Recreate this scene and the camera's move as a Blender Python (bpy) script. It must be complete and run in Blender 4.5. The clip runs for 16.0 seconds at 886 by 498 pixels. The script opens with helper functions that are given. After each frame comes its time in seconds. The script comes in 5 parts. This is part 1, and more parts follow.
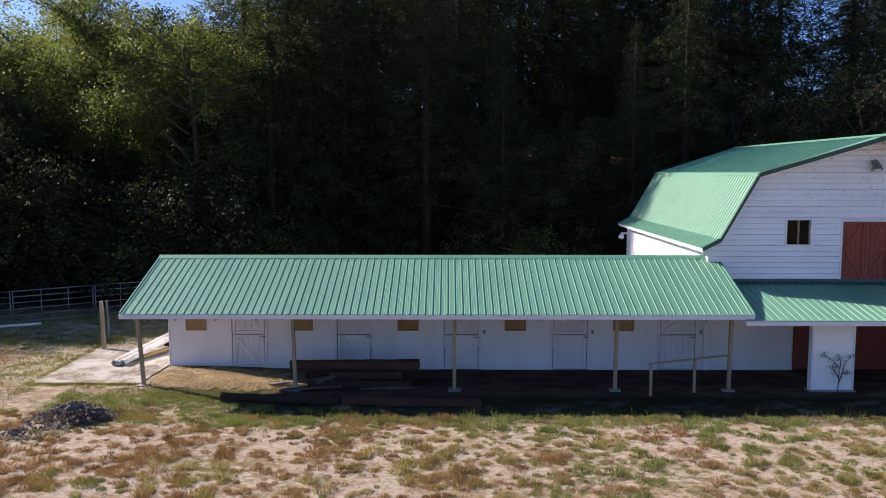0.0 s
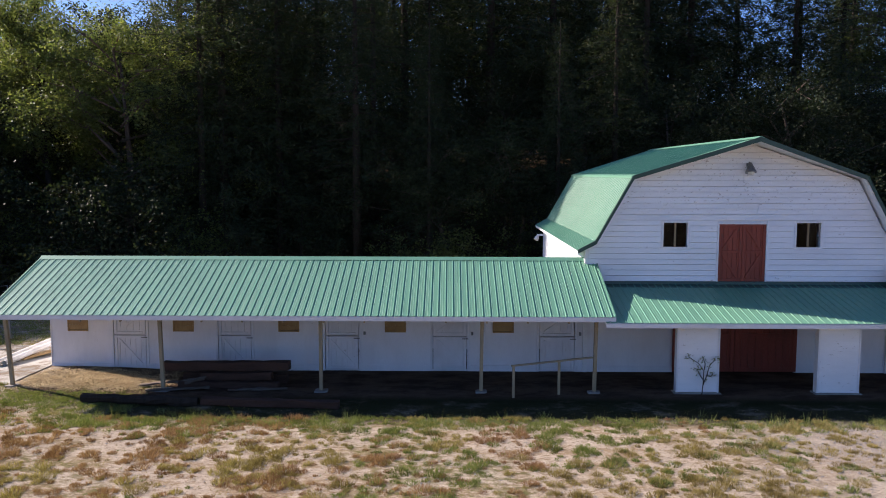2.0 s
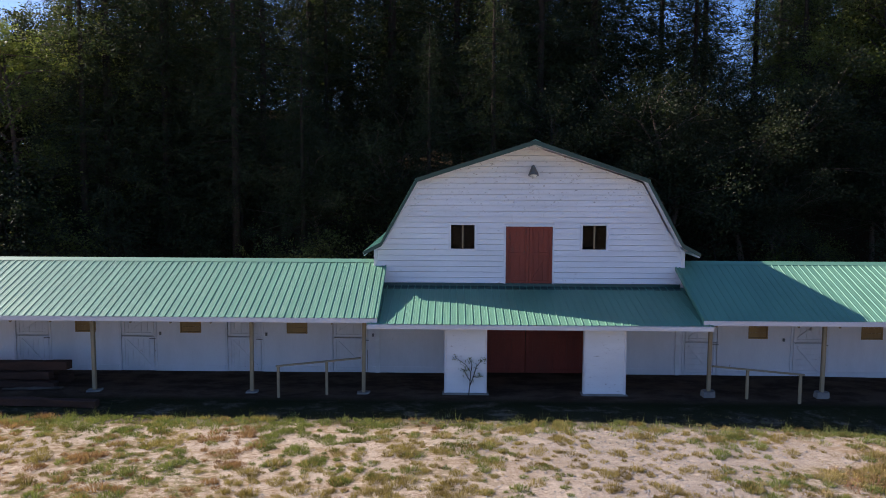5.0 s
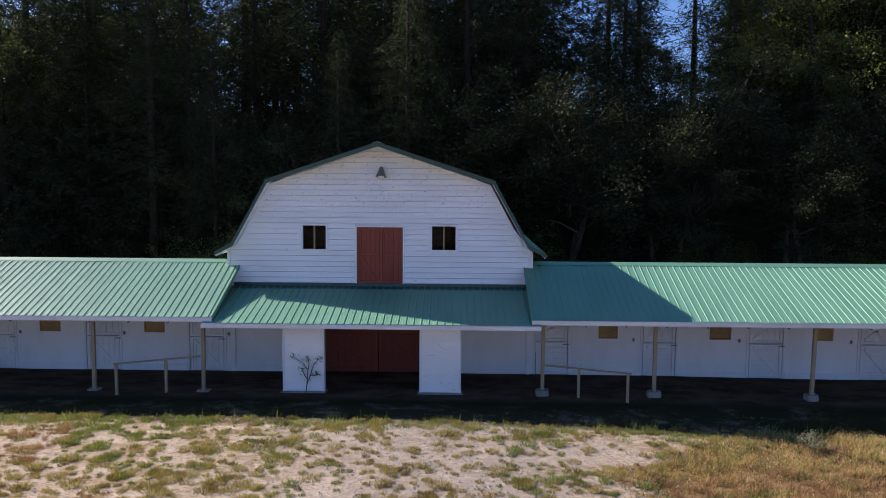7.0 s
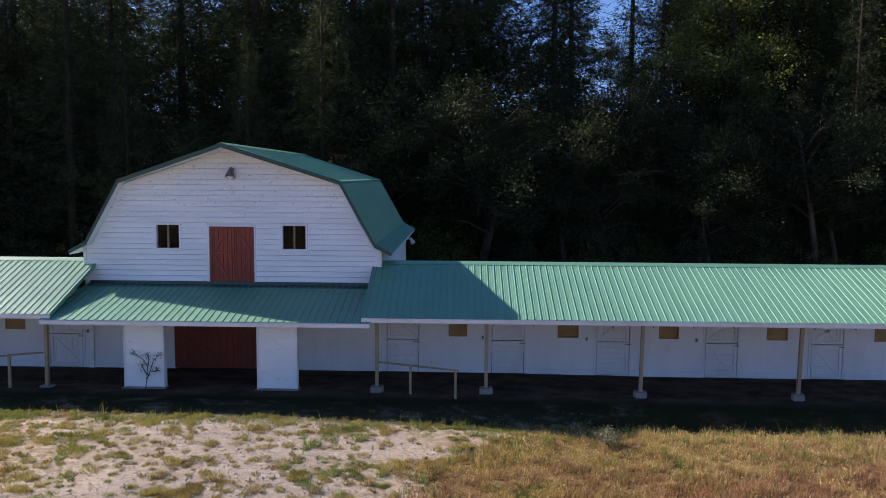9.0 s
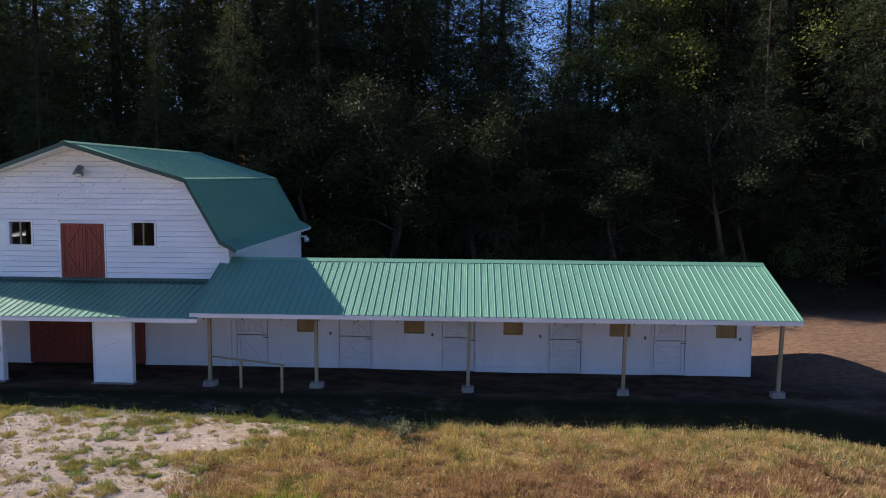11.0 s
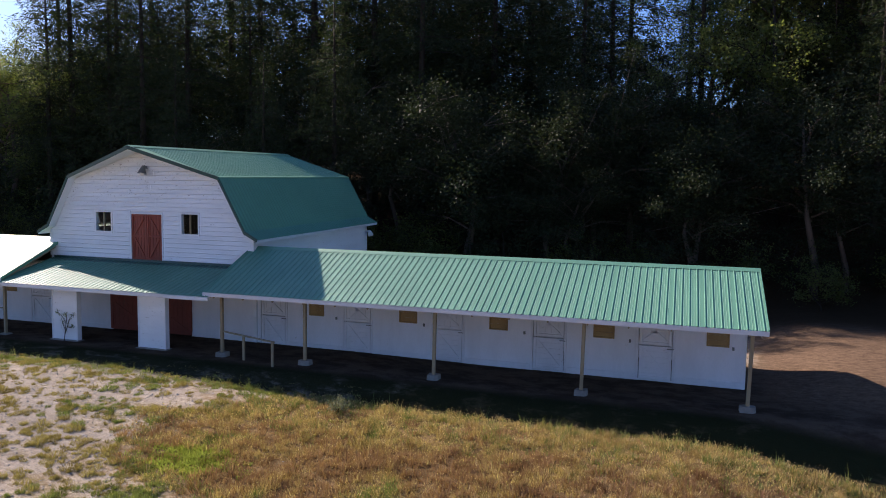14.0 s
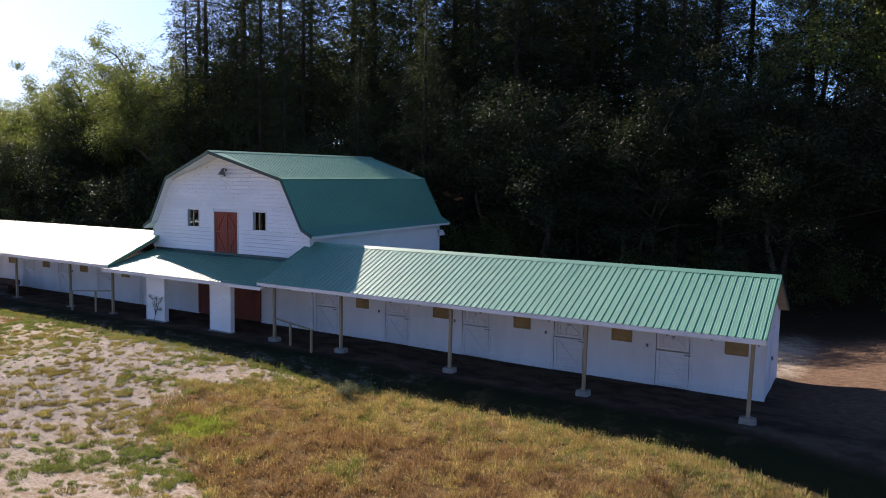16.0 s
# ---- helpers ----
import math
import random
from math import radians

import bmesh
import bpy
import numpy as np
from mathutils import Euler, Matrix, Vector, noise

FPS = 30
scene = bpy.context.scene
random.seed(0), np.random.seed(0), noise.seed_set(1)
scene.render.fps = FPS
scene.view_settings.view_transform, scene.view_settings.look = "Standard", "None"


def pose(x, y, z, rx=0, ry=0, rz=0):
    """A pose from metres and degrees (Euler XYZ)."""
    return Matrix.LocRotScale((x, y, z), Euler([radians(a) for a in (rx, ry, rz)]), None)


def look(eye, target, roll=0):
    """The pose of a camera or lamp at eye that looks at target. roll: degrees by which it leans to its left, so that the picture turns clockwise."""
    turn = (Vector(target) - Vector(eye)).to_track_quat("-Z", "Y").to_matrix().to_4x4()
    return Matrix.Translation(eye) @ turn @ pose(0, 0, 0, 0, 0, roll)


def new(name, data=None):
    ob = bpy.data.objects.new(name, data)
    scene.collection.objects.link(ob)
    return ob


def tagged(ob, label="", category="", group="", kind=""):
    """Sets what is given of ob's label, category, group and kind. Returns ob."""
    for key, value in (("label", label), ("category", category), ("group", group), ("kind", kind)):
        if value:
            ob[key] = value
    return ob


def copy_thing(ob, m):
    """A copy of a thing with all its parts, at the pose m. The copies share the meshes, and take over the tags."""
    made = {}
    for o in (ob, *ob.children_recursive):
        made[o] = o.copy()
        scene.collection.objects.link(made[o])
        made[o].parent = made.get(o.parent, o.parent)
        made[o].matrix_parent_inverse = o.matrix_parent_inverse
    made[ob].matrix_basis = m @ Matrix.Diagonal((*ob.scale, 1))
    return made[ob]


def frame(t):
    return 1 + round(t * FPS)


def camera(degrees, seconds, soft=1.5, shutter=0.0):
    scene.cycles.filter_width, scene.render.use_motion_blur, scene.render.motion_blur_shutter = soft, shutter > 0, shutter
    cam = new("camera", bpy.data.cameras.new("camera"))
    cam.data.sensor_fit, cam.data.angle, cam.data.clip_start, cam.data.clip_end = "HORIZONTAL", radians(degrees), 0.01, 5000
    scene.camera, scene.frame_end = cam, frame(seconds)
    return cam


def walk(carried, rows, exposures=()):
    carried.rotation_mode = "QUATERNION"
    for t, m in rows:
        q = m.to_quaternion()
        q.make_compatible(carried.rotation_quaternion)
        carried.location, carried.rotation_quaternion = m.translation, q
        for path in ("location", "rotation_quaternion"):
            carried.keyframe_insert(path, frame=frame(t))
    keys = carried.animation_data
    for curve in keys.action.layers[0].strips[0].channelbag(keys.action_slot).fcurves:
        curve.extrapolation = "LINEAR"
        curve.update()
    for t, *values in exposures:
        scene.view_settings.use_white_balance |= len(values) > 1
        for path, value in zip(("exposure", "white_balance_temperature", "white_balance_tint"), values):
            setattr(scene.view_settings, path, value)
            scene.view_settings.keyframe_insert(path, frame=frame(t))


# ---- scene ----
cam = camera(63.6, 16.0, 1.0)
METRES, EYE, TILT, LEAN, TURN = 40.0, 6.24, -5.0, 0.0, 0.45
ROWS = [
    (0.0, 0.0, 0.0, 0.0, 0.0, 0.0, -0.0),
    (0.5, 0.0235, -0.0002, 0.0002, 0.04, 0.01, -0.04),
    (1.0, 0.0486, -0.0003, 0.0004, 0.07, 0.04, -0.08),
    (1.5, 0.0754, -0.0008, 0.0008, 0.09, 0.05, -0.11),
    (2.0, 0.1034, -0.0018, 0.0009, 0.12, 0.06, -0.14),
    (2.5, 0.1318, -0.0026, 0.0011, 0.15, 0.07, -0.18),
    (3.0, 0.161, -0.0034, 0.0013, 0.19, 0.09, -0.21),
    (3.5, 0.191, -0.0042, 0.0012, 0.24, 0.12, -0.23),
    (4.0, 0.2215, -0.0048, 0.0013, 0.29, 0.15, -0.25),
    (6.5, 0.3785, -0.0115, 0.0018, 0.48, 0.24, -0.44),
    (7.0, 0.4119, -0.0137, 0.0019, 0.61, 0.26, -0.43),
    (7.5, 0.4451, -0.0161, 0.0019, 0.72, 0.27, -0.45),
    (8.0, 0.4783, -0.0184, 0.0019, 0.83, 0.29, -0.48),
    (8.5, 0.512, -0.0207, 0.0018, 0.93, 0.3, -0.5),
    (9.0, 0.5458, -0.0228, 0.0017, 1.01, 0.3, -0.51),
    (9.5, 0.5802, -0.0243, 0.0015, 1.08, 0.3, -0.52),
    (10.0, 0.6155, -0.0254, 0.0012, 1.15, 0.3, -0.53),
    (12.5, 0.789, -0.0308, -0.0011, 6.93, 0.29, -1.22),
    (13.0, 0.8198, -0.0307, -0.0007, 10.76, 0.17, -1.65),
    (13.5, 0.8491, -0.0295, -0.0005, 14.37, 0.06, -2.01),
    (14.0, 0.8783, -0.0274, -0.0002, 17.72, -0.05, -2.36),
    (14.5, 0.908, -0.0239, 0.0004, 21.27, -0.18, -2.72),
    (15.0, 0.9379, -0.0192, 0.0012, 24.68, -0.34, -3.04),
    (15.5, 0.9676, -0.0127, 0.0023, 27.52, -0.47, -3.28),
    (16.0, 0.9967, -0.0046, 0.0039, 30.2, -0.61, -3.54),
]
walk(cam, [(t, pose(0, 0, EYE, TILT, LEAN, TURN) @ pose(METRES * x, METRES * y, METRES * z, 90 + pitch, roll, yaw)) for t, x, y, z, yaw, pitch, roll in ROWS],
     exposures=((0.0, 1.24, 5500, 22), (16.0, 1.24, 5500, 22)))

# ---- sky, sun, exposure ----
SUN_TO = Vector((-1.44, 0.56, 1.0)).normalized()        # towards the sun
sun_el = math.asin(SUN_TO.z)
sun_az = math.atan2(SUN_TO.x, SUN_TO.y)
world = bpy.data.worlds.new("sky")
scene.world = world
world.use_nodes = True
wt = world.node_tree
sky = wt.nodes.new("ShaderNodeTexSky")
sky.sky_type, sky.sun_disc = "NISHITA", False
sky.sun_elevation, sky.sun_rotation = sun_el, sun_az
sky.air_density, sky.dust_density, sky.ozone_density = 1.0, 0.8, 5.0
wt.nodes["Background"].inputs["Strength"].default_value = 0.058
wt.links.new(sky.outputs[0], wt.nodes["Background"].inputs["Color"])
sun_data = bpy.data.lights.new("sun", "SUN")
sun_data.energy, sun_data.angle, sun_data.color = 5.0, radians(0.5), (1.0, 0.82, 0.57)
sun = new("sun", sun_data)
sun.matrix_world = look(SUN_TO * 80, (0, 0, 0))


# ---- materials ----
def nodes_of(m):
    m.use_nodes = True
    return m.node_tree.nodes, m.node_tree.links, m.node_tree.nodes["Principled BSDF"]


def noise_node(n, l, vec, scale, detail=4.0, rough=0.6):
    t = n.new("ShaderNodeTexNoise")
    t.inputs["Scale"].default_value, t.inputs["Detail"].default_value, t.inputs["Roughness"].default_value = scale, detail, rough
    l.new(vec, t.inputs["Vector"])
    return t.outputs["Fac"]


def span(n, l, src, a, b, lo=0.0, hi=1.0, smooth=True):
    t = n.new("ShaderNodeMapRange")
    if smooth:
        t.interpolation_type = "SMOOTHSTEP"
    for k, v in zip(("From Min", "From Max", "To Min", "To Max"), (a, b, lo, hi)):
        t.inputs[k].default_value = v
    l.new(src, t.inputs["Value"])
    return t.outputs["Result"]


def mixc(n, l, fac, a, b, mode="MIX"):
    t = n.new("ShaderNodeMix")
    t.data_type, t.blend_type = "RGBA", mode
    for sock, v in ((t.inputs[0], fac), (t.inputs[6], a), (t.inputs[7], b)):
        if isinstance(v, (int, float)):
            sock.default_value = v
        elif isinstance(v, tuple):
            sock.default_value = (*v, 1)
        else:
            l.new(v, sock)
    return t.outputs[2]


def op(n, l, kind, a, b=0.0):
    t = n.new("ShaderNodeMath")
    t.operation = kind
    for sock, v in zip(t.inputs, (a, b)):
        if isinstance(v, (int, float)):
            sock.default_value = v
        else:
            l.new(v, sock)
    return t.outputs[0]


def bumped(n, l, bsdf, height, strength, distance=0.01):
    t = n.new("ShaderNodeBump")
    t.inputs["Strength"].default_value, t.inputs["Distance"].default_value = strength, distance
    l.new(height, t.inputs["Height"])
    l.new(t.outputs[0], bsdf.inputs["Normal"])


def surface(name, base, dark, rough=0.6, grain=40.0, patch=1.2, stretch=(1, 1, 1), bump=0.25, metal=0.0, worn=None, worn_at=0.62, vary=0.0, spec=0.5, flecks=False):
    """A painted or raw surface: base colour broken by fine grain and broad stains; worn: a colour where paint is lost."""
    m = bpy.data.materials.new(name)
    n, l, b = nodes_of(m)
    pos = n.new("ShaderNodeNewGeometry").outputs["Position"]
    mp = n.new("ShaderNodeMapping")
    mp.inputs["Scale"].default_value = stretch
    l.new(pos, mp.inputs["Vector"])
    vec = mp.outputs[0]
    fine = noise_node(n, l, vec, grain, 5)
    broad = noise_node(n, l, vec, patch, 6, 0.65)
    c = mixc(n, l, span(n, l, broad, 0.35, 0.75), base, dark)
    c = mixc(n, l, span(n, l, fine, 0.4, 0.8, 0, 0.35), c, dark)
    if worn:
        w = op(n, l, "MULTIPLY", span(n, l, noise_node(n, l, vec, grain * 0.22, 6, 0.75), worn_at, worn_at + 0.06), span(n, l, noise_node(n, l, pos, patch * 0.5, 3), 0.45, 0.6))
        c = mixc(n, l, w, c, worn)
    if flecks:
        z = n.new("ShaderNodeSeparateXYZ")
        l.new(pos, z.inputs[0])
        fm = n.new("ShaderNodeMapping")
        fm.inputs["Scale"].default_value = (1, 1, 2.6)
        l.new(pos, fm.inputs["Vector"])
        spots = span(n, l, noise_node(n, l, fm.outputs[0], 7.0, 3, 0.7), 0.63, 0.67)
        spots = op(n, l, "MULTIPLY", spots, span(n, l, z.outputs["Z"], 5.2, 6.0))
        c = mixc(n, l, op(n, l, "MULTIPLY", spots, 0.75), c, (0.20, 0.17, 0.15))
    if vary:
        r = n.new("ShaderNodeObjectInfo").outputs["Random"]
        c = mixc(n, l, span(n, l, r, 0, 1, 0, vary, False), c, dark)
    l.new(c, b.inputs["Base Color"])
    l.new(span(n, l, fine, 0.3, 0.7, rough - 0.08, min(1, rough + 0.1)), b.inputs["Roughness"])
    b.inputs["Metallic"].default_value = metal
    b.inputs["Specular IOR Level"].default_value = spec
    bumped(n, l, b, fine, bump)
    return m


WHITE = surface("white_paint", (0.79, 0.80, 0.83), (0.65, 0.66, 0.69), 0.55, 30, 1.6, (0.35, 0.35, 1), 0.15, vary=0.25)
SIDING = surface("white_siding", (0.84, 0.85, 0.88), (0.72, 0.73, 0.76), 0.5, 80, 1.1, (0.3, 0.3, 1.0), 0.2, worn=(0.20, 0.17, 0.15), worn_at=0.62, vary=0.22, flecks=True)
WALLW = surface("white_plywood", (0.77, 0.77, 0.82), (0.66, 0.66, 0.70), 0.6, 26, 0.9, (1, 1, 0.35), 0.2, worn=(0.45, 0.40, 0.34), worn_at=0.66)
DOORW = surface("white_door_paint", (0.75, 0.75, 0.80), (0.62, 0.62, 0.66), 0.6, 30, 1.4, (1, 1, 0.5), 0.25, worn=(0.40, 0.35, 0.30), worn_at=0.63, vary=0.3)
GREEN = surface("green_metal", (0.115, 0.27, 0.18), (0.095, 0.23, 0.155), 0.48, 60, 0.7, (1, 0.4, 1), 0.05, vary=0.14, spec=0.7)
GREEN_TRIM = surface("green_trim", (0.022, 0.065, 0.052), (0.016, 0.05, 0.04), 0.4, 50, 1.0, bump=0.05)
FASCIA = surface("fascia_paint", (0.74, 0.73, 0.74), (0.58, 0.56, 0.56), 0.55, 30, 1.5, (0.3, 1, 1), 0.2)
RED = surface("red_paint", (0.25, 0.043, 0.021), (0.17, 0.028, 0.014), 0.55, 30, 1.5, (1, 1, 0.3), 0.25, worn=(0.12, 0.05, 0.035), worn_at=0.60)
# the same red, darkened to put the canopy's shade into the sliding doors
RED_SHADED = surface("shaded_red_paint", (0.19, 0.030, 0.016), (0.12, 0.020, 0.011), 0.6, 30, 1.5, (1, 1, 0.3), 0.25, worn=(0.09, 0.04, 0.03), worn_at=0.60)
TAN = surface("tan_board", (0.36, 0.24, 0.10), (0.25, 0.15, 0.06), 0.7, 30, 2.0, (1, 1, 0.4), 0.3)
POST = surface("tan_post_paint", (0.33, 0.27, 0.17), (0.22, 0.17, 0.105), 0.7, 40, 2.0, (1, 1, 0.25), 0.3)
OLDWOOD = surface("weathered_timber", (0.075, 0.042, 0.03), (0.03, 0.02, 0.015), 0.85, 45, 2.2, (0.25, 1, 1), 0.7, spec=0.15)
PLANK = surface("grey_plank", (0.15, 0.12, 0.095), (0.07, 0.055, 0.043), 0.85, 45, 2.2, (0.3, 1, 1), 0.6, spec=0.15)
BARK = surface("bark", (0.042, 0.033, 0.026), (0.02, 0.016, 0.013), 0.9, 14, 2.5, (1, 1, 0.25), 0.9, spec=0.1)
REDBARK = surface("madrone_bark", (0.10, 0.066, 0.045), (0.045, 0.032, 0.024), 0.8, 12, 2.0, (1, 1, 0.3), 0.6)
CONCRETE = surface("concrete", (0.36, 0.345, 0.31), (0.13, 0.12, 0.10), 0.9, 14, 1.1, bump=0.5, worn=(0.15, 0.11, 0.07), worn_at=0.46)
GRAVEL = surface("grey_gravel", (0.33, 0.31, 0.29), (0.16, 0.15, 0.14), 0.9, 9, 5.0, bump=0.3, spec=0.2)
PVC = surface("white_pipe", (0.75, 0.73, 0.69), (0.55, 0.52, 0.46), 0.45, 20, 2, bump=0.1)
STEEL = surface("galvanised_pipe", (0.24, 0.245, 0.26), (0.15, 0.15, 0.16), 0.45, 30, 2, bump=0.15, metal=0.6)
GREYMETAL = surface("grey_lamp_metal", (0.20, 0.21, 0.22), (0.12, 0.12, 0.13), 0.45, 30, 2, bump=0.1, metal=0.5)
SLATE = surface("slate_shards", (0.15, 0.135, 0.125), (0.03, 0.026, 0.024), 0.7, 30, 7, bump=0.5, spec=0.25)
FOOTING = surface("old_footing", (0.27, 0.255, 0.235), (0.15, 0.14, 0.125), 0.9, 30, 2.0, bump=0.5)
# near-black colour stands in for unlit interiors
DARK = surface("dark_interior", (0.008, 0.008, 0.009), (0.005, 0.005, 0.006), 0.9, 10, 1, spec=0.05)
STRAW_M = surface("straw", (0.60, 0.48, 0.26), (0.40, 0.29, 0.14), 0.8, 20, 1.5)


def glass_mat():
    m = bpy.data.materials.new("window_glass")
    n, l, b = nodes_of(m)
    b.inputs["Base Color"].default_value = (0.9, 0.95, 0.95, 1)
    b.inputs["Roughness"].default_value = 0.03
    b.inputs["Transmission Weight"].default_value = 1.0
    b.inputs["IOR"].default_value = 1.16
    return m


GLASS = glass_mat()


def leaf_mat(name, a, b_, c_, trans=0.4, rough=0.45, spec=0.2):
    m = bpy.data.materials.new(name)
    n, l, b = nodes_of(m)
    g = n.new("ShaderNodeNewGeometry")
    r = g.outputs["Random Per Island"]
    o = n.new("ShaderNodeObjectInfo").outputs["Random"]
    c = mixc(n, l, span(n, l, r, 0.0, 1.0, 0, 1, False), a, b_)
    c = mixc(n, l, span(n, l, r, 0.86, 0.97), c, c_)
    c = mixc(n, l, span(n, l, o, 0, 1, 0, 0.4, False), c, (a[0] * 0.55, a[1] * 0.6, a[2] * 0.8))
    big = noise_node(n, l, g.outputs["Position"], 0.35, 3)
    c = mixc(n, l, span(n, l, big, 0.4, 0.7, 0, 0.5), c, b_)
    mid = noise_node(n, l, g.outputs["Position"], 1.3, 3)
    c = mixc(n, l, span(n, l, mid, 0.48, 0.66, 0, 0.75), c, mixc(n, l, 1.0, c, (0.5, 0.45, 0.45), "MULTIPLY"))
    l.new(c, b.inputs["Base Color"])
    b.inputs["Roughness"].default_value = rough
    b.inputs["Specular IOR Level"].default_value = spec
    t = n.new("ShaderNodeBsdfTranslucent")
    l.new(mixc(n, l, 1.0, c, (1.6, 1.7, 0.75), "MULTIPLY"), t.inputs["Color"])
    mx = n.new("ShaderNodeMixShader")
    mx.inputs[0].default_value = trans
    out = n["Material Output"]
    l.new(b.outputs[0], mx.inputs[1])
    l.new(t.outputs[0], mx.inputs[2])
    l.new(mx.outputs[0], out.inputs["Surface"])
    return m


LEAF_A = leaf_mat("oak_leaf", (0.088, 0.112, 0.040), (0.12, 0.135, 0.046), (0.20, 0.20, 0.08), 0.6, 0.4, 0.3)
LEAF_B = leaf_mat("madrone_leaf", (0.021, 0.030, 0.015), (0.032, 0.041, 0.019), (0.06, 0.055, 0.03), 0.2, 0.5, 0.08)
NEEDLE = leaf_mat("fir_needle", (0.024, 0.035, 0.020), (0.040, 0.052, 0.028), (0.085, 0.080, 0.044), 0.30, 0.6, 0.06)
GRASS_DRY = leaf_mat("dry_grass", (0.46, 0.335, 0.17), (0.25, 0.175, 0.09), (0.70, 0.58, 0.32), 0.30, 0.8, 0.0)
GRASS_MIX = leaf_mat("patchy_grass", (0.35, 0.285, 0.13), (0.20, 0.155, 0.07), (0.44, 0.38, 0.17), 0.26, 0.8, 0.0)
GRASS_GREEN = leaf_mat("green_grass", (0.13, 0.165, 0.052), (0.21, 0.225, 0.085), (0.40, 0.36, 0.17), 0.24, 0.8, 0.0)
GRASS_RED = leaf_mat("reddish_weed", (0.25, 0.14, 0.09), (0.33, 0.205, 0.125), (0.50, 0.37, 0.22), 0.25, 0.8, 0.0)
SAGE = leaf_mat("sage_leaf", (0.15, 0.155, 0.10), (0.22, 0.22, 0.15), (0.42, 0.40, 0.30), 0.25, 0.7, 0.1)
BLOOM = leaf_mat("yellow_flower", (0.44, 0.31, 0.16), (0.56, 0.43, 0.24), (0.76, 0.62, 0.24), 0.3, 0.8, 0.0)
CLOVER = leaf_mat("clover", (0.19, 0.235, 0.05), (0.27, 0.29, 0.075), (0.42, 0.38, 0.13), 0.35, 0.8, 0.0)


def ground_mat():
    m = bpy.data.materials.new("yard_ground")
    n, l, b = nodes_of(m)
    pos = n.new("ShaderNodeNewGeometry").outputs["Position"]
    sep = n.new("ShaderNodeSeparateXYZ")
    l.new(pos, sep.inputs[0])
    X, Y = sep.outputs["X"], sep.outputs["Y"]
    mp = n.new("ShaderNodeMapping")
    mp.inputs["Scale"].default_value = (0.6, 1, 1)
    l.new(pos, mp.inputs["Vector"])
    v = mp.outputs[0]
    big, mid = noise_node(n, l, v, 0.35, 5), noise_node(n, l, v, 1.4, 6, 0.7)
    small, tiny = noise_node(n, l, v, 6.0, 6, 0.75), noise_node(n, l, pos, 38.0, 4, 0.7)
    wob = op(n, l, "MULTIPLY", op(n, l, "SUBTRACT", mid, 0.5), 3.0)
    c = mixc(n, l, span(n, l, small, 0.35, 0.7), (0.47, 0.405, 0.325), (0.345, 0.285, 0.215))
    c = mixc(n, l, op(n, l, "MULTIPLY", span(n, l, mid, 0.46, 0.58, 0, 0.85), span(n, l, small, 0.35, 0.55, 0.3, 1)), c, (0.27, 0.195, 0.11))
    c = mixc(n, l, op(n, l, "MULTIPLY", span(n, l, big, 0.47, 0.62), span(n, l, small, 0.42, 0.6)), c, (0.14, 0.135, 0.05))
    speck = noise_node(n, l, v, 15.0, 3, 0.6)
    c = mixc(n, l, span(n, l, speck, 0.54, 0.62, 0, 0.7), c, (0.19, 0.14, 0.085))
    c = mixc(n, l, span(n, l, noise_node(n, l, v, 2.6, 4), 0.52, 0.66, 0, 0.4), c, (0.53, 0.46, 0.37))
    # gravel drive in front of the barn
    Xw = op(n, l, "ADD", X, op(n, l, "MULTIPLY", op(n, l, "ADD", wob, op(n, l, "MULTIPLY", op(n, l, "SUBTRACT", big, 0.5), 9.0)), 1.0))
    drive = op(n, l, "MULTIPLY", span(n, l, Xw, 10, 15), span(n, l, Xw, 22, 18))
    c = mixc(n, l, op(n, l, "MULTIPLY", drive, span(n, l, small, 0.3, 0.55, 0.2, 0.75)), c, (0.30, 0.268, 0.238))
    # dry meadow
    near = op(n, l, "MULTIPLY", op(n, l, "MAXIMUM", op(n, l, "SUBTRACT", 14.0, Y), 0.0), 2.1)
    far = op(n, l, "MULTIPLY", op(n, l, "MAXIMUM", op(n, l, "SUBTRACT", Y, 16.8), 0.0), 1.6)
    D = op(n, l, "SUBTRACT", op(n, l, "SUBTRACT", op(n, l, "SUBTRACT", X, 20.9), near), far)
    mead = span(n, l, op(n, l, "ADD", D, wob), -0.6, 1.0)
    dry = mixc(n, l, small, (0.16, 0.11, 0.055), (0.25, 0.17, 0.08))
    c = mixc(n, l, mead, c, dry)
    # trodden earth round the stables, darkened to deepen the porch roofs' shade
    # swings the painted shade outwards past the stable end
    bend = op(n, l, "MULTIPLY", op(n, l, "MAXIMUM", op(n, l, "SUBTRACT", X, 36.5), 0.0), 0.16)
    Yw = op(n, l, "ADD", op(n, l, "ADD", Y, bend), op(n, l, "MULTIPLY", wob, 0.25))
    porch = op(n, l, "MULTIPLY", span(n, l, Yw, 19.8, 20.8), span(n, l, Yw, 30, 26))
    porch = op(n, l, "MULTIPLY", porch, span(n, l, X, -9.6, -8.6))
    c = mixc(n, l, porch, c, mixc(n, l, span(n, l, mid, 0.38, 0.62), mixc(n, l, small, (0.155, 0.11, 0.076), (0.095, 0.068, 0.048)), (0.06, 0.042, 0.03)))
    # green strip along the eaves' drip line, near-black to paint in the eaves' shade
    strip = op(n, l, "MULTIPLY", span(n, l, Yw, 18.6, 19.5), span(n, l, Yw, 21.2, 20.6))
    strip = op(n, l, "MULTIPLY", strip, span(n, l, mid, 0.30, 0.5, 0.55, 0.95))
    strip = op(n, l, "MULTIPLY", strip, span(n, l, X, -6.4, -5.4))
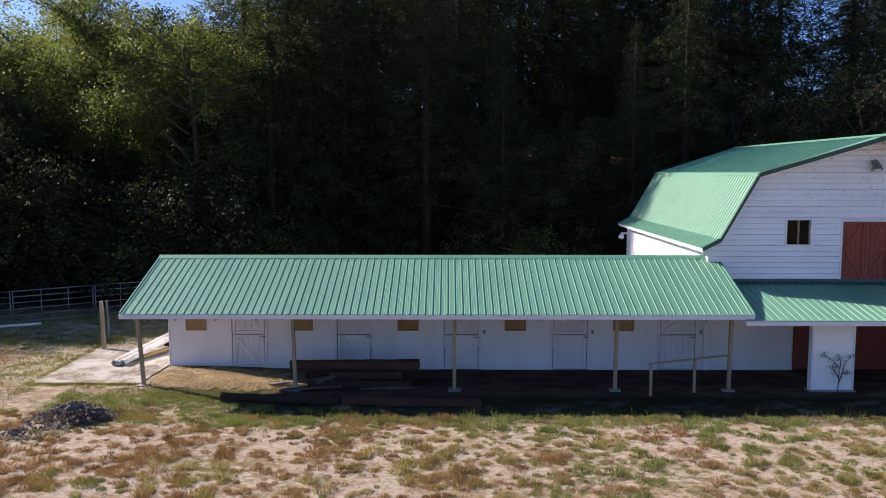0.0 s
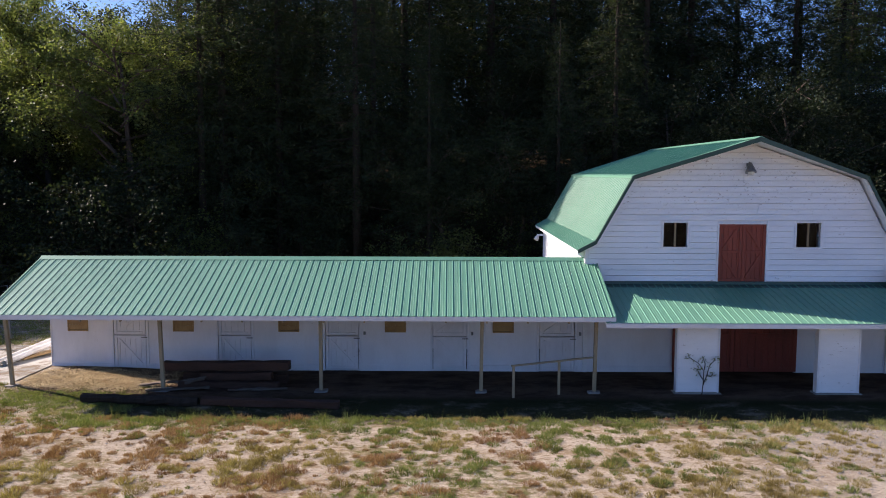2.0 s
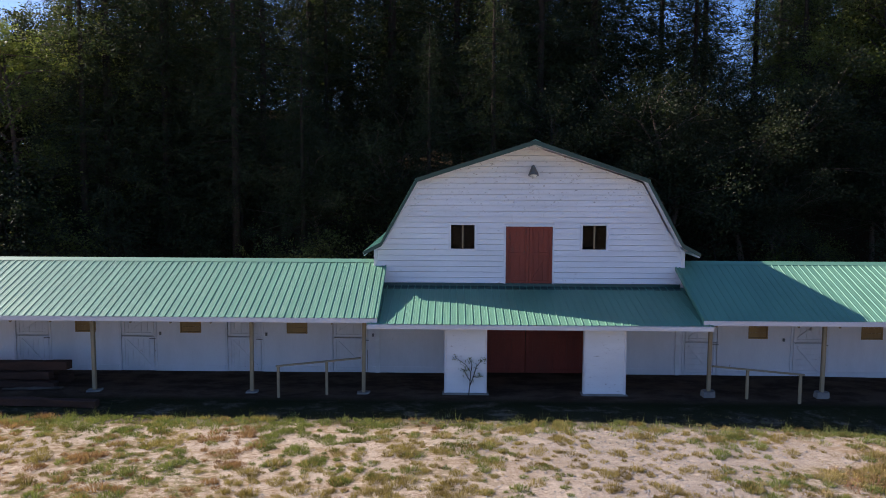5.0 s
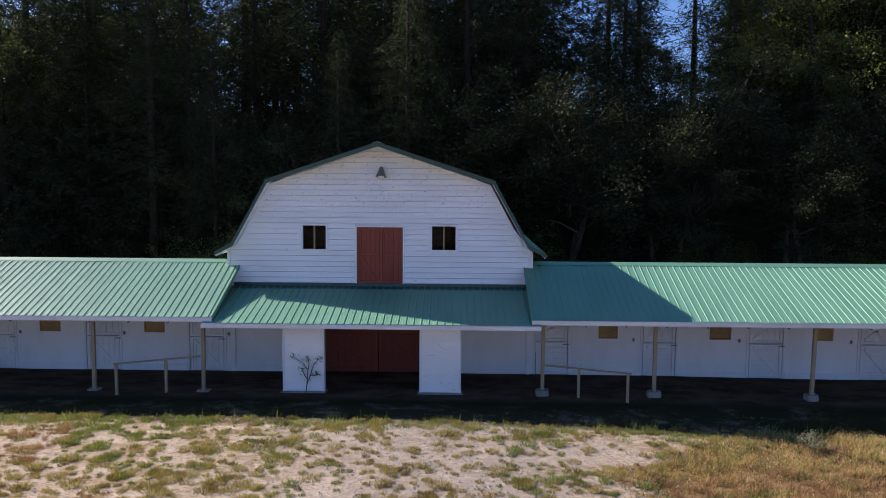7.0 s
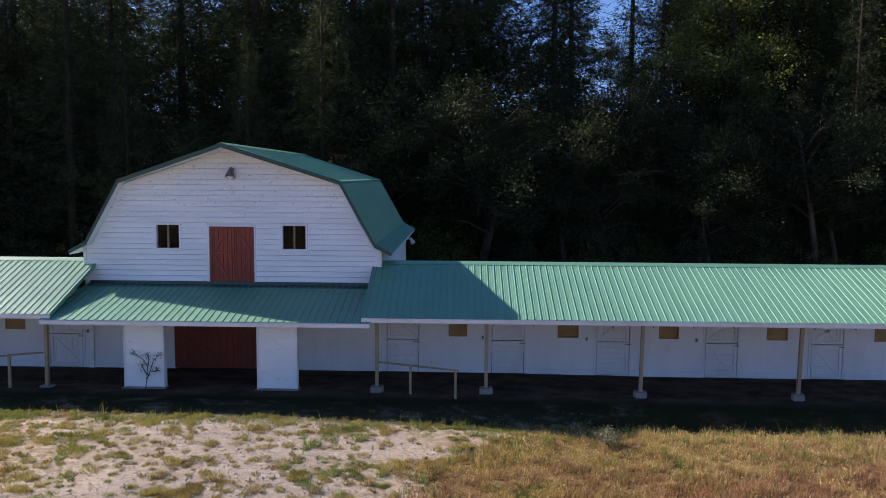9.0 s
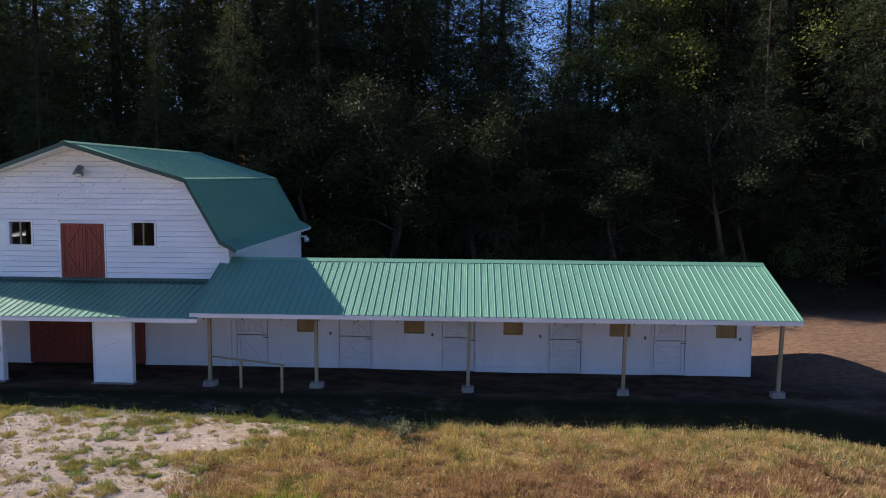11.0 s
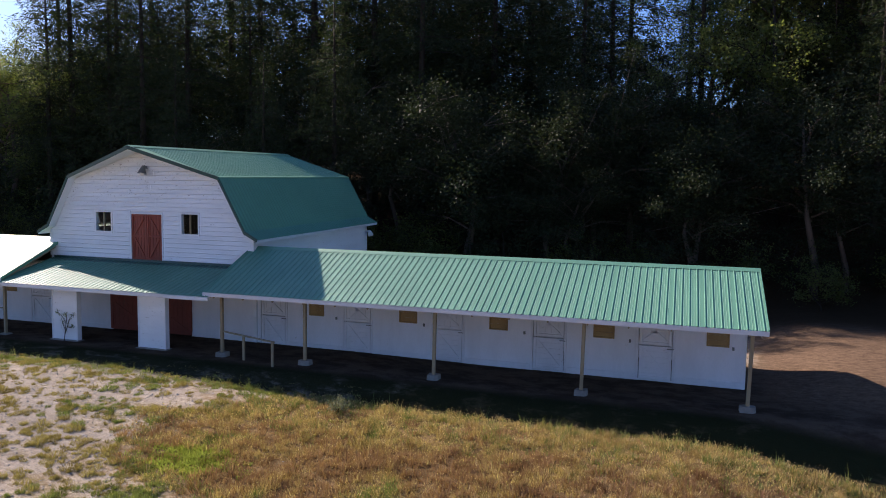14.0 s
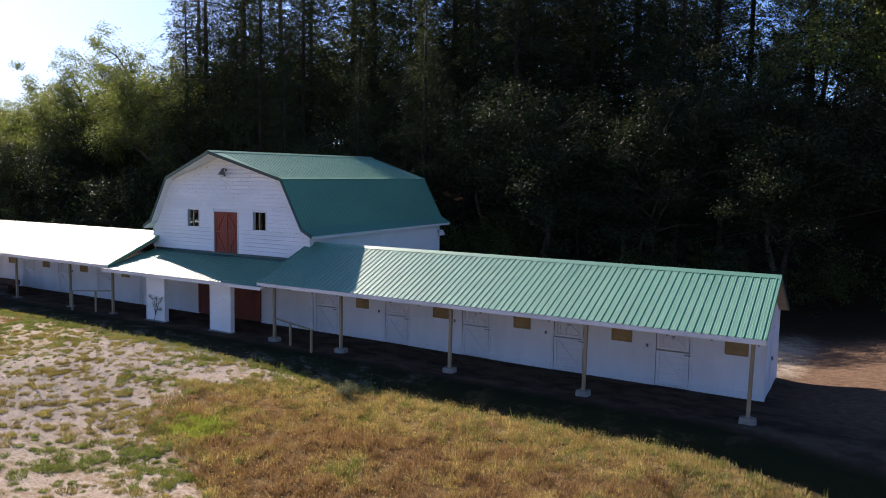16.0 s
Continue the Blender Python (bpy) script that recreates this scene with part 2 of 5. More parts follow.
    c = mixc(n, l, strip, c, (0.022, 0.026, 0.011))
    # brown track past the stable end
    track = op(n, l, "MULTIPLY", span(n, l, op(n, l, "ADD", X, op(n, l, "MULTIPLY", wob, 0.4)), 37.4, 38.8), span(n, l, Y, 21.5, 24))
    c = mixc(n, l, track, c, mixc(n, l, span(n, l, small, 0.35, 0.65), (0.20, 0.135, 0.09), (0.11, 0.075, 0.05)))
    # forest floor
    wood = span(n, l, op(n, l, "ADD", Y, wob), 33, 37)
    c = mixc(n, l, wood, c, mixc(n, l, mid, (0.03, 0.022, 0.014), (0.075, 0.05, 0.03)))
    c = mixc(n, l, span(n, l, tiny, 0.35, 0.75, 0, 0.8), c, mixc(n, l, 1.0, c, (0.45, 0.42, 0.38), "MULTIPLY"))
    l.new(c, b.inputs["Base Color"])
    b.inputs["Roughness"].default_value = 0.95
    b.inputs["Specular IOR Level"].default_value = 0.02
    h = op(n, l, "ADD", small, op(n, l, "MULTIPLY", tiny, 0.4))
    bumped(n, l, b, h, 0.9, 0.06)
    return m


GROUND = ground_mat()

# ---- building blocks ----
ORIGIN = {}


def thing(name, at, label, category, group="", kind=""):
    ob = new(name)
    ob.location = at
    ORIGIN[ob.name] = Vector(at)
    return tagged(ob, label, category, group, kind)


def part(name, bm, material, parent, label="", smooth=False):
    """One mesh object under parent, from a bmesh in world coordinates."""
    o = ORIGIN[parent.name]
    bmesh.ops.translate(bm, verts=bm.verts, vec=-o)
    bmesh.ops.recalc_face_normals(bm, faces=bm.faces)
    me = bpy.data.meshes.new(name)
    bm.to_mesh(me)
    bm.free()
    if smooth:
        me.polygons.foreach_set("use_smooth", [True] * len(me.polygons))
    me.materials.append(material)
    ob = new(name, me)
    ob.parent = parent
    ORIGIN[ob.name] = o
    return tagged(ob, label)


def single(name, bm, material, at, label, category, group="", kind="", smooth=False):
    """A thing that is one mesh, its origin at its base."""
    bmesh.ops.translate(bm, verts=bm.verts, vec=-Vector(at))
    me = bpy.data.meshes.new(name)
    bm.to_mesh(me)
    bm.free()
    if smooth:
        me.polygons.foreach_set("use_smooth", [True] * len(me.polygons))
    me.materials.append(material)
    ob = new(name, me)
    ob.location = at
    ORIGIN[ob.name] = Vector(at)
    return tagged(ob, label, category, group, kind)


def box(bm, x0, x1, y0, y1, z0, z1, bevel=0.0):
    vs = [bm.verts.new((x, y, z)) for x in (x0, x1) for y in (y0, y1) for z in (z0, z1)]
    fs = [bm.faces.new([vs[i] for i in q]) for q in ((0, 1, 3, 2), (4, 6, 7, 5), (0, 4, 5, 1), (2, 3, 7, 6), (0, 2, 6, 4), (1, 5, 7, 3))]
    if bevel:
        es = {e for f in fs for e in f.edges}
        bmesh.ops.bevel(bm, geom=list(es), offset=bevel, segments=1, affect="EDGES")
    return vs


def beam(bm, a, b, w, h, bevel=0.0, up=(0, 0, 1)):
    """A squared timber from a to b, w wide and h high."""
    a, b = Vector(a), Vector(b)
    d = (b - a).normalized()
    s = d.cross(Vector(up)).normalized()
    u = s.cross(d)
    vs = [bm.verts.new(p + s * i * w / 2 + u * j * h / 2) for p in (a, b) for i in (-1, 1) for j in (-1, 1)]
    fs = [bm.faces.new([vs[i] for i in q]) for q in ((0, 1, 3, 2), (4, 6, 7, 5), (0, 4, 5, 1), (2, 3, 7, 6), (0, 2, 6, 4), (1, 5, 7, 3))]
    if bevel:
        bmesh.ops.bevel(bm, geom=list({e for f in fs for e in f.edges}), offset=bevel, segments=1, affect="EDGES")


def tube(bm, points, radii, sides=10, cap=True):
    rings = []
    for i, p in enumerate(points):
        p = Vector(p)
        d = (Vector(points[min(i + 1, len(points) - 1)]) - Vector(points[max(i - 1, 0)])).normalized()
        s = d.cross(Vector((0.31, 0.95, 0.05)) if abs(d.y) < 0.9 else Vector((1, 0, 0))).normalized()
        u = s.cross(d)
        rings.append([bm.verts.new(p + (s * math.cos(a) + u * math.sin(a)) * radii[i]) for a in (2 * math.pi * k / sides for k in range(sides))])
    for q, r in zip(rings, rings[1:]):
        for k in range(sides):
            bm.faces.new((q[k], q[(k + 1) % sides], r[(k + 1) % sides], r[k]))
    if cap:
        bm.faces.new(list(reversed(rings[0])))
        bm.faces.new(rings[-1])


def prism(bm, outline, axis, lo, hi):
    """A plate: outline of (a, b) pairs, pushed along axis from lo to hi."""
    def put(p, d):
        return {"x": (d, p[0], p[1]), "y": (p[0], d, p[1]), "z": (p[0], p[1], d)}[axis]
    f, g = [bm.verts.new(put(p, lo)) for p in outline], [bm.verts.new(put(p, hi)) for p in outline]
    bm.faces.new(f), bm.faces.new(list(reversed(g)))
    for i in range(len(f)):
        j = (i + 1) % len(f)
        bm.faces.new((f[j], f[i], g[i], g[j]))


def smoothstep(a, b, x):
    t = min(1, max(0, (x - a) / (b - a)))
    return t * t * (3 - 2 * t)


def gz(x, y):
    """The ground's height."""
    z = 0.12 * (1 - smoothstep(-9, -4, x)) - 0.07 * smoothstep(22, 30, x)
    z -= (0.04 + 0.065 * smoothstep(14, 24, x)) * min(9, max(0, 21 - y)) * smoothstep(0, 1.5, 21 - y)
    z -= (0.09 + 0.12 * smoothstep(14, 24, x)) * math.exp(-((y - 19.5) / 0.9) ** 2)
    z += 0.06 * math.exp(-((x - 21.5) / 2.5) ** 2 - ((y - 18.6) / 0.7) ** 2)
    z -= 0.7 * smoothstep(35.5, 41.0, x) * smoothstep(0, 4, 21.5 - y)
    z += 0.45 * smoothstep(37.8, 41.5, x) * smoothstep(22.5, 26.0, y)
    t = max(0, y - 35)
    z += (0.20 + 0.09 * smoothstep(-45, -12, x)) * min(t, 55) * smoothstep(0, 12, t)
    if 12 < y < 36 and -16 < x < 45:
        z += 0.025 * noise.noise((x * 0.7, y * 0.7, 0)) * smoothstep(0.3, 1.2, abs(y - 22.6) - 1.2)
    return z


# ---- ground ----
def axis_steps(parts):
    out = []
    for a, b, s in parts:
        k = max(1, round((b - a) / s))
        out += [a + (b - a) * i / k for i in range(k)]
    return out + [parts[-1][1]]


def build_ground():
    xs = axis_steps([(-1500, -200, 325), (-200, -40, 16), (-40, -16, 2), (-16, 45, 0.3), (45, 80, 2.5), (80, 240, 16), (240, 1500, 315)])
    ys = axis_steps([(-1500, -120, 345), (-120, 5, 12.5), (5, 12, 1), (12, 36, 0.3), (36, 70, 2), (70, 140, 5), (140, 300, 32), (300, 1500, 300)])
    vs = [(x, y, gz(x, y)) for y in ys for x in xs]
    w = len(xs)
    fs = [(j * w + i, j * w + i + 1, (j + 1) * w + i + 1, (j + 1) * w + i) for j in range(len(ys) - 1) for i in range(w - 1)]
    me = bpy.data.meshes.new("ground")
    me.from_pydata(vs, [], fs)
    me.polygons.foreach_set("use_smooth", [True] * len(fs))
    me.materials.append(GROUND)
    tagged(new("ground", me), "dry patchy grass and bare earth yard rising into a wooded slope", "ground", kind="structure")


build_ground()

# ---- metal roofing ----
SHEET_W = 0.914


def sheet_mesh(length, name="metal_sheet"):
    """A ribbed roofing sheet: across is x, up the slope is y, out of it is z."""
    prof = []
    for k in range(4):
        c = 0.114 + k * 0.2285
        prof += [(c - 0.018, 0.0), (c - 0.010, 0.020), (c + 0.010, 0.020), (c + 0.018, 0.0), (c + 0.066, 0.0), (c + 0.072, 0.004), (c + 0.078, 0.004), (c + 0.084, 0.0), (c + 0.140, 0.0), (c + 0.146, 0.004), (c + 0.152, 0.004), (c + 0.158, 0.0)]
    prof = [(0.0, 0.0)] + [p for p in prof if p[0] < SHEET_W] + [(SHEET_W, 0.0)]
    vs = [(x, y, z) for y in (0, length) for x, z in prof]
    k = len(prof)
    fs = [(i, i + 1, k + i + 1, k + i) for i in range(k - 1)]
    base = len(vs)
    vs += [(x, y, z - 0.004) for x, y, z in vs]
    fs += [tuple(base + i for i in reversed(f)) for f in fs]
    fs += [(i + 1, i, base + i, base + i + 1) for i in range(k - 1)]
    me = bpy.data.meshes.new(name)
    me.from_pydata(vs, [], fs)
    me.materials.append(GREEN)
    return me


def lay_sheets(parent, start, across, up, run, length):
    """Sheets side by side over run metres from start, each of them a piece of parent."""
    across, up = Vector(across).normalized(), Vector(up).normalized()
    up = (up - across * up.dot(across)).normalized()
    out = across.cross(up)
    rot = Matrix((across, up, out)).transposed().to_4x4()
    me = sheet_mesh(length)
    count = max(1, round(run / SHEET_W))
    step = run / count
    for i in range(count):
        ob = new("metal_sheet", me)
        ob.parent = parent
        ob.matrix_local = Matrix.Translation(Vector(start) - ORIGIN[parent.name] + across * step * i + out * (0.006 + 0.0012 * (i % 2))) @ rot @ Matrix.Diagonal((step / SHEET_W, 1, 1, 1))

# ---- barn ----
CX, GY, BACK = 13.87, 23.82, 34.7
BX0, BX1 = 8.67, 19.07
EAVE_Z, BRK_X, BRK_Z, TOP_Z = 4.33, 3.81, 6.65, 7.87
FRONT, RX, RISE = 23.42, 13.91, 0.020
PROW = 0.66                                     # how far the ridge juts out past the eaves
barn = thing("barn", (CX, GY, 0), "white clapboard gambrel barn with a green metal roof and red doors", "barn")


def gambrel_half(z):
    """Half the gable's width at height z."""
    rows = ((4.27, 5.20), (4.46, 4.88), (BRK_Z - 0.10, BRK_X - 0.07), (TOP_Z - 0.10, 0.0))
    if z <= rows[0][0]:
        return 5.20
    for (z0, w0), (z1, w1) in zip(rows, rows[1:]):
        if z <= z1:
            return w0 + (w1 - w0) * (z - z0) / (z1 - z0)
    return 0.0


def build_barn_walls():
    # backing of the gable with its openings: two windows and the loft door
    wins = [(11.23, 12.05), (15.64, 16.47)]
    wz0, wz1, dx0, dx1, dz1 = 4.30, 5.14, 13.09, 14.66, 5.08
    bm = bmesh.new()
    y0, y1 = GY + 0.03, GY + 0.15
    def half(z): return gambrel_half(z)
    def strip(z0, z1, x0, x1):
        """A strip of the gable between two heights, cut by its outline."""
        a0, a1, b0, b1 = max(x0, CX - half(z0)), min(x1, CX + half(z0)), max(x0, CX - half(z1)), min(x1, CX + half(z1))
        if a1 - a0 < 0.02:
            return
        if b1 < b0:
            b0 = b1 = (a0 + a1) / 2
        prism(bm, [(a0, z0), (a1, z0), (b1, z1), (b0, z1)], "y", y0, y1)
    strip(2.5, 3.14, -99, 99)
    for a, b in ((-99, dx0), (dx1, 99)):
        strip(3.14, wz0, a, b)
    for a, b in ((-99, wins[0][0]), (wins[0][1], dx0), (dx1, wins[1][0]), (wins[1][1], 99)):
        strip(wz0, dz1, a, b)
    for a, b in ((-99, wins[0][0]), (wins[0][1], wins[1][0]), (wins[1][1], 99)):
        strip(dz1, wz1, a, b)
    zs = [wz1, 5.6, 6.1, BRK_Z - 0.1, 7.0, 7.4, TOP_Z - 0.1]
    for a, b in zip(zs, zs[1:]):
        strip(a, b, -99, 99)
    gable = part("gable_wall", bm, WHITE, barn)
    # clapboards, each its own tapered board
    step, z = 0.186, 3.16
    rnd = random.Random(5)
    while z < TOP_Z - 0.18:
        zt = z + step
        cuts = []
        for (a, b), lo, hi in ((wins[0], wz0, wz1), (wins[1], wz0, wz1), ((dx0, dx1), 3.0, dz1)):
            if zt > lo - 0.03 and z < hi + 0.03 and min(zt, hi) - max(z, lo) > 0.05:
                cuts.append((a - 0.05, b + 0.05))
        edge = [CX - gambrel_half(z)]
        for a, b in sorted(cuts):
            edge += [a, b]
        edge.append(CX + gambrel_half(z))
        for a, b in zip(edge[::2], edge[1::2]):
            ends = [a, b] if b - a < 6 else [a, a + (b - a) * rnd.uniform(0.35, 0.65), b]
            for p, q in zip(ends, ends[1:]):
                bm = bmesh.new()
                tp, tq = max(p + 0.002, CX - gambrel_half(zt)), min(q - 0.002, CX + gambrel_half(zt))
                if tq - tp < 0.05:
                    tp, tq = (p + q) / 2 - 0.02, (p + q) / 2 + 0.02
                j = rnd.uniform(-0.003, 0.003)
                v = [bm.verts.new(c) for c in ((p + 0.002, GY - 0.036 + j, z + 0.014), (q - 0.002, GY - 0.036 + j, z + 0.014), (tq, GY - 0.008, zt), (tp, GY - 0.008, zt),
                                               (p + 0.002, GY + 0.03, z + 0.014), (q - 0.002, GY + 0.03, z + 0.014), (tq, GY + 0.03, zt), (tp, GY + 0.03, zt))]
                for f in ((0, 1, 2, 3), (7, 6, 5, 4), (0, 4, 5, 1), (3, 2, 6, 7), (0, 3, 7, 4), (1, 5, 6, 2)):
                    bm.faces.new([v[i] for i in f])
                part("board", bm, SIDING, gable)
        z = zt
    # corner boards and lower walls
    for x, name in ((BX0 - 0.02, "corner_board"), (BX1 - 0.09, "corner_board")):
        bm = bmesh.new()
        box(bm, x, x + 0.11, GY - 0.045, GY + 0.03, 3.16, EAVE_Z - 0.05, 0.006)
        part(name, bm, WHITE, barn)
    for x0, x1 in ((BX0, BX0 + 0.14), (BX1 - 0.14, BX1)):
        bm = bmesh.new()
        box(bm, x0, x1, GY + 0.15, BACK, 0.0, EAVE_Z - 0.03)
        wall = part("side_wall", bm, WHITE, barn)
        sgn = -1 if x0 < CX else 1
        xo = x0 if sgn < 0 else x1
        z = 2.4
        while z < EAVE_Z - 0.22:
            bm = bmesh.new()
            v = [(xo + sgn * 0.024, z), (xo + sgn * 0.002, z + 0.2), (xo, z + 0.2), (xo, z)]
            prism(bm, v, "y", GY + 0.02, BACK - 0.01)
            part("board", bm, SIDING, wall)
            z += 0.196
    bm = bmesh.new()
    prism(bm, [(CX - 5.2, 0), (CX + 5.2, 0), (CX + 5.2, EAVE_Z), (CX + BRK_X - 0.1, BRK_Z - 0.1), (CX, TOP_Z - 0.1), (CX - BRK_X + 0.1, BRK_Z - 0.1), (CX - 5.2, EAVE_Z)], "y", BACK - 0.14, BACK)
    part("back_wall", bm, SIDING, barn)
    # loft floor inside and an added near-black backdrop that darkens the panes
    bm = bmesh.new()
    box(bm, BX0 + 0.14, BX1 - 0.14, GY + 0.15, BACK - 0.14, 2.75, 2.9)
    part("loft_floor", bm, DARK, barn)
    bm = bmesh.new()
    box(bm, CX - 4.2, CX + 4.2, GY + 3.4, GY + 3.46, 2.9, 5.5)
    part("loft_backdrop", bm, DARK, barn)
    # windows: frame, mullion, two panes
    for a, b in wins:
        bm = bmesh.new()
        for x0, x1, z0, z1 in ((a - 0.05, a + 0.015, wz0 - 0.05, wz1 + 0.05), (b - 0.015, b + 0.05, wz0 - 0.05, wz1 + 0.05), (a + 0.015, b - 0.015, wz0 - 0.05, wz0 + 0.015), (a + 0.015, b - 0.015, wz1 - 0.015, wz1 + 0.05)):
            box(bm, x0, x1, GY - 0.04, GY + 0.06, z0, z1)
        win = part("window", bm, WHITE, barn)
        bm = bmesh.new()
        m = (a + b) / 2
        box(bm, m - 0.025, m + 0.025, GY - 0.012, GY + 0.05, wz0 + 0.015, wz1 - 0.015)
        part("mullion", bm, POST, win, "pale window mullion")
        for x0, x1 in ((a + 0.015, m - 0.025), (m + 0.025, b - 0.015)):
            bm = bmesh.new()
            box(bm, x0, x1, GY + 0.015, GY + 0.02, wz0 + 0.015, wz1 - 0.015)
            pane = part("pane", bm, GLASS, win)
            pane.visible_shadow = False
    # loft door: two leaves, each with a frame, a mid rail and a brace in the upper and lower field
    bm = bmesh.new()
    for x0, x1, z0, z1 in ((dx0 - 0.05, dx0, 3.15, dz1 + 0.05), (dx1, dx1 + 0.05, 3.15, dz1 + 0.05), (dx0, dx1, dz1, dz1 + 0.05)):
        box(bm, x0, x1, GY - 0.04, GY + 0.1, z0, z1)
    part("door_casing", bm, WHITE, barn)
    mid = (dx0 + dx1) / 2
    for x0, x1, sg in ((dx0 + 0.006, mid - 0.005, 1), (mid + 0.005, dx1 - 0.006, -1)):
        leaf = plank_leaf("loft_door", x0, x1, 3.16, dz1 - 0.006, GY + 0.02, RED, barn, "red painted loft door leaf with diagonal braces", rails=(0.0, 0.52, 1.0), braces=((0, 1, sg), (1, 2, -sg)), pieces=True)


def plank_leaf(name, x0, x1, z0, z1, y, material, parent, label, rails=(0.0, 1.0), braces=((0, 1, 1),), planks=5, board=0.09, pieces=False, level=False):
    """A boarded door leaf at plane y facing -y: planks with gaps, a proud frame, rails and braces."""
    bm, made = bmesh.new(), []

    def done(kind):
        """In a large door each board is a piece; in a small leaf they are one mesh."""
        nonlocal bm
        if pieces:
            made.append((kind, bm))
            bm = bmesh.new()

    box(bm, x0 + 0.002, x1 - 0.002, y + 0.026, y + 0.04, z0 + 0.002, z1 - 0.002)
    done(name)
    w = (x1 - x0) / planks
    for i in range(planks):
        if level:
            hh = (z1 - z0) / planks
            box(bm, x0 + 0.004, x1 - 0.004, y, y + 0.025, z0 + i * hh + 0.006, z0 + (i + 1) * hh - 0.006)
        else:
            box(bm, x0 + i * w + 0.005, x0 + (i + 1) * w - 0.005, y, y + 0.025, z0, z1)
        done("plank")
    f = y - (0.028 if pieces else 0.04)
    for a, b in ((x0, x0 + board), (x1 - board, x1)):
        box(bm, a, b, f, y - 0.001, z0, z1, 0.004)
        done("stile")
    zs = []
    for r in rails:
        c = min(z1 - board / 2, max(z0 + board / 2, z0 + r * (z1 - z0)))
        zs.append(c)
        box(bm, x0 + board + 0.004, x1 - board - 0.004, f, y - 0.001, c - board / 2, c + board / 2, 0.004)
        done("rail")
    for i, j, sg in braces:
        za, zb = zs[i] + board / 2, zs[j] - board / 2
        xa, xb = x0 + board + 0.05, x1 - board - 0.05
        if sg < 0:
            xa, xb = xb, xa
        beam(bm, (xa, (f + y) / 2, zb - 0.03), (xb, (f + y) / 2, za + 0.03), board * 0.85, y - f - 0.004, up=(0, 1, 0))
        done("brace")
    if pieces:
        leaf = part(name, made[0][1], material, parent, label)
        for kind, piece in made[1:]:
            part(kind, piece, material, leaf)
        bm.free()
        return leaf
    return part(name, bm, material, parent, label)


build_barn_walls()


def roof_point(s, k):
    """Corners of one side of the gambrel: eave tip, bend, break, apex."""
    return ((RX + s * 5.58, 4.21), (RX + s * 5.00, 4.52), (RX + s * BRK_X, BRK_Z), (RX, TOP_Z))[k]


def sheared(bm):
    """The ridge climbs a little towards the back."""
    for v in bm.verts:
        v.co.z += RISE * (v.co.y - FRONT)
    return bm


def lofted(bm, outline, fronts, backs):
    """A plate over outline whose front and back edges lie at a depth of their own at each corner."""
    f = [bm.verts.new((x, y, z)) for (x, z), y in zip(outline, fronts)]
    g = [bm.verts.new((x, y, z)) for (x, z), y in zip(outline, backs)]
    k = len(f)
    for i in range(k):
        j = (i + 1) % k
        bm.faces.new((f[j], f[i], g[i], g[j]))
    for i in range(k // 2 - 1):
        q = (i, i + 1, k - 2 - i, k - 1 - i)
        bm.faces.new([f[m] for m in q])
        bm.faces.new([g[m] for m in reversed(q)])
    bmesh.ops.recalc_face_normals(bm, faces=bm.faces)


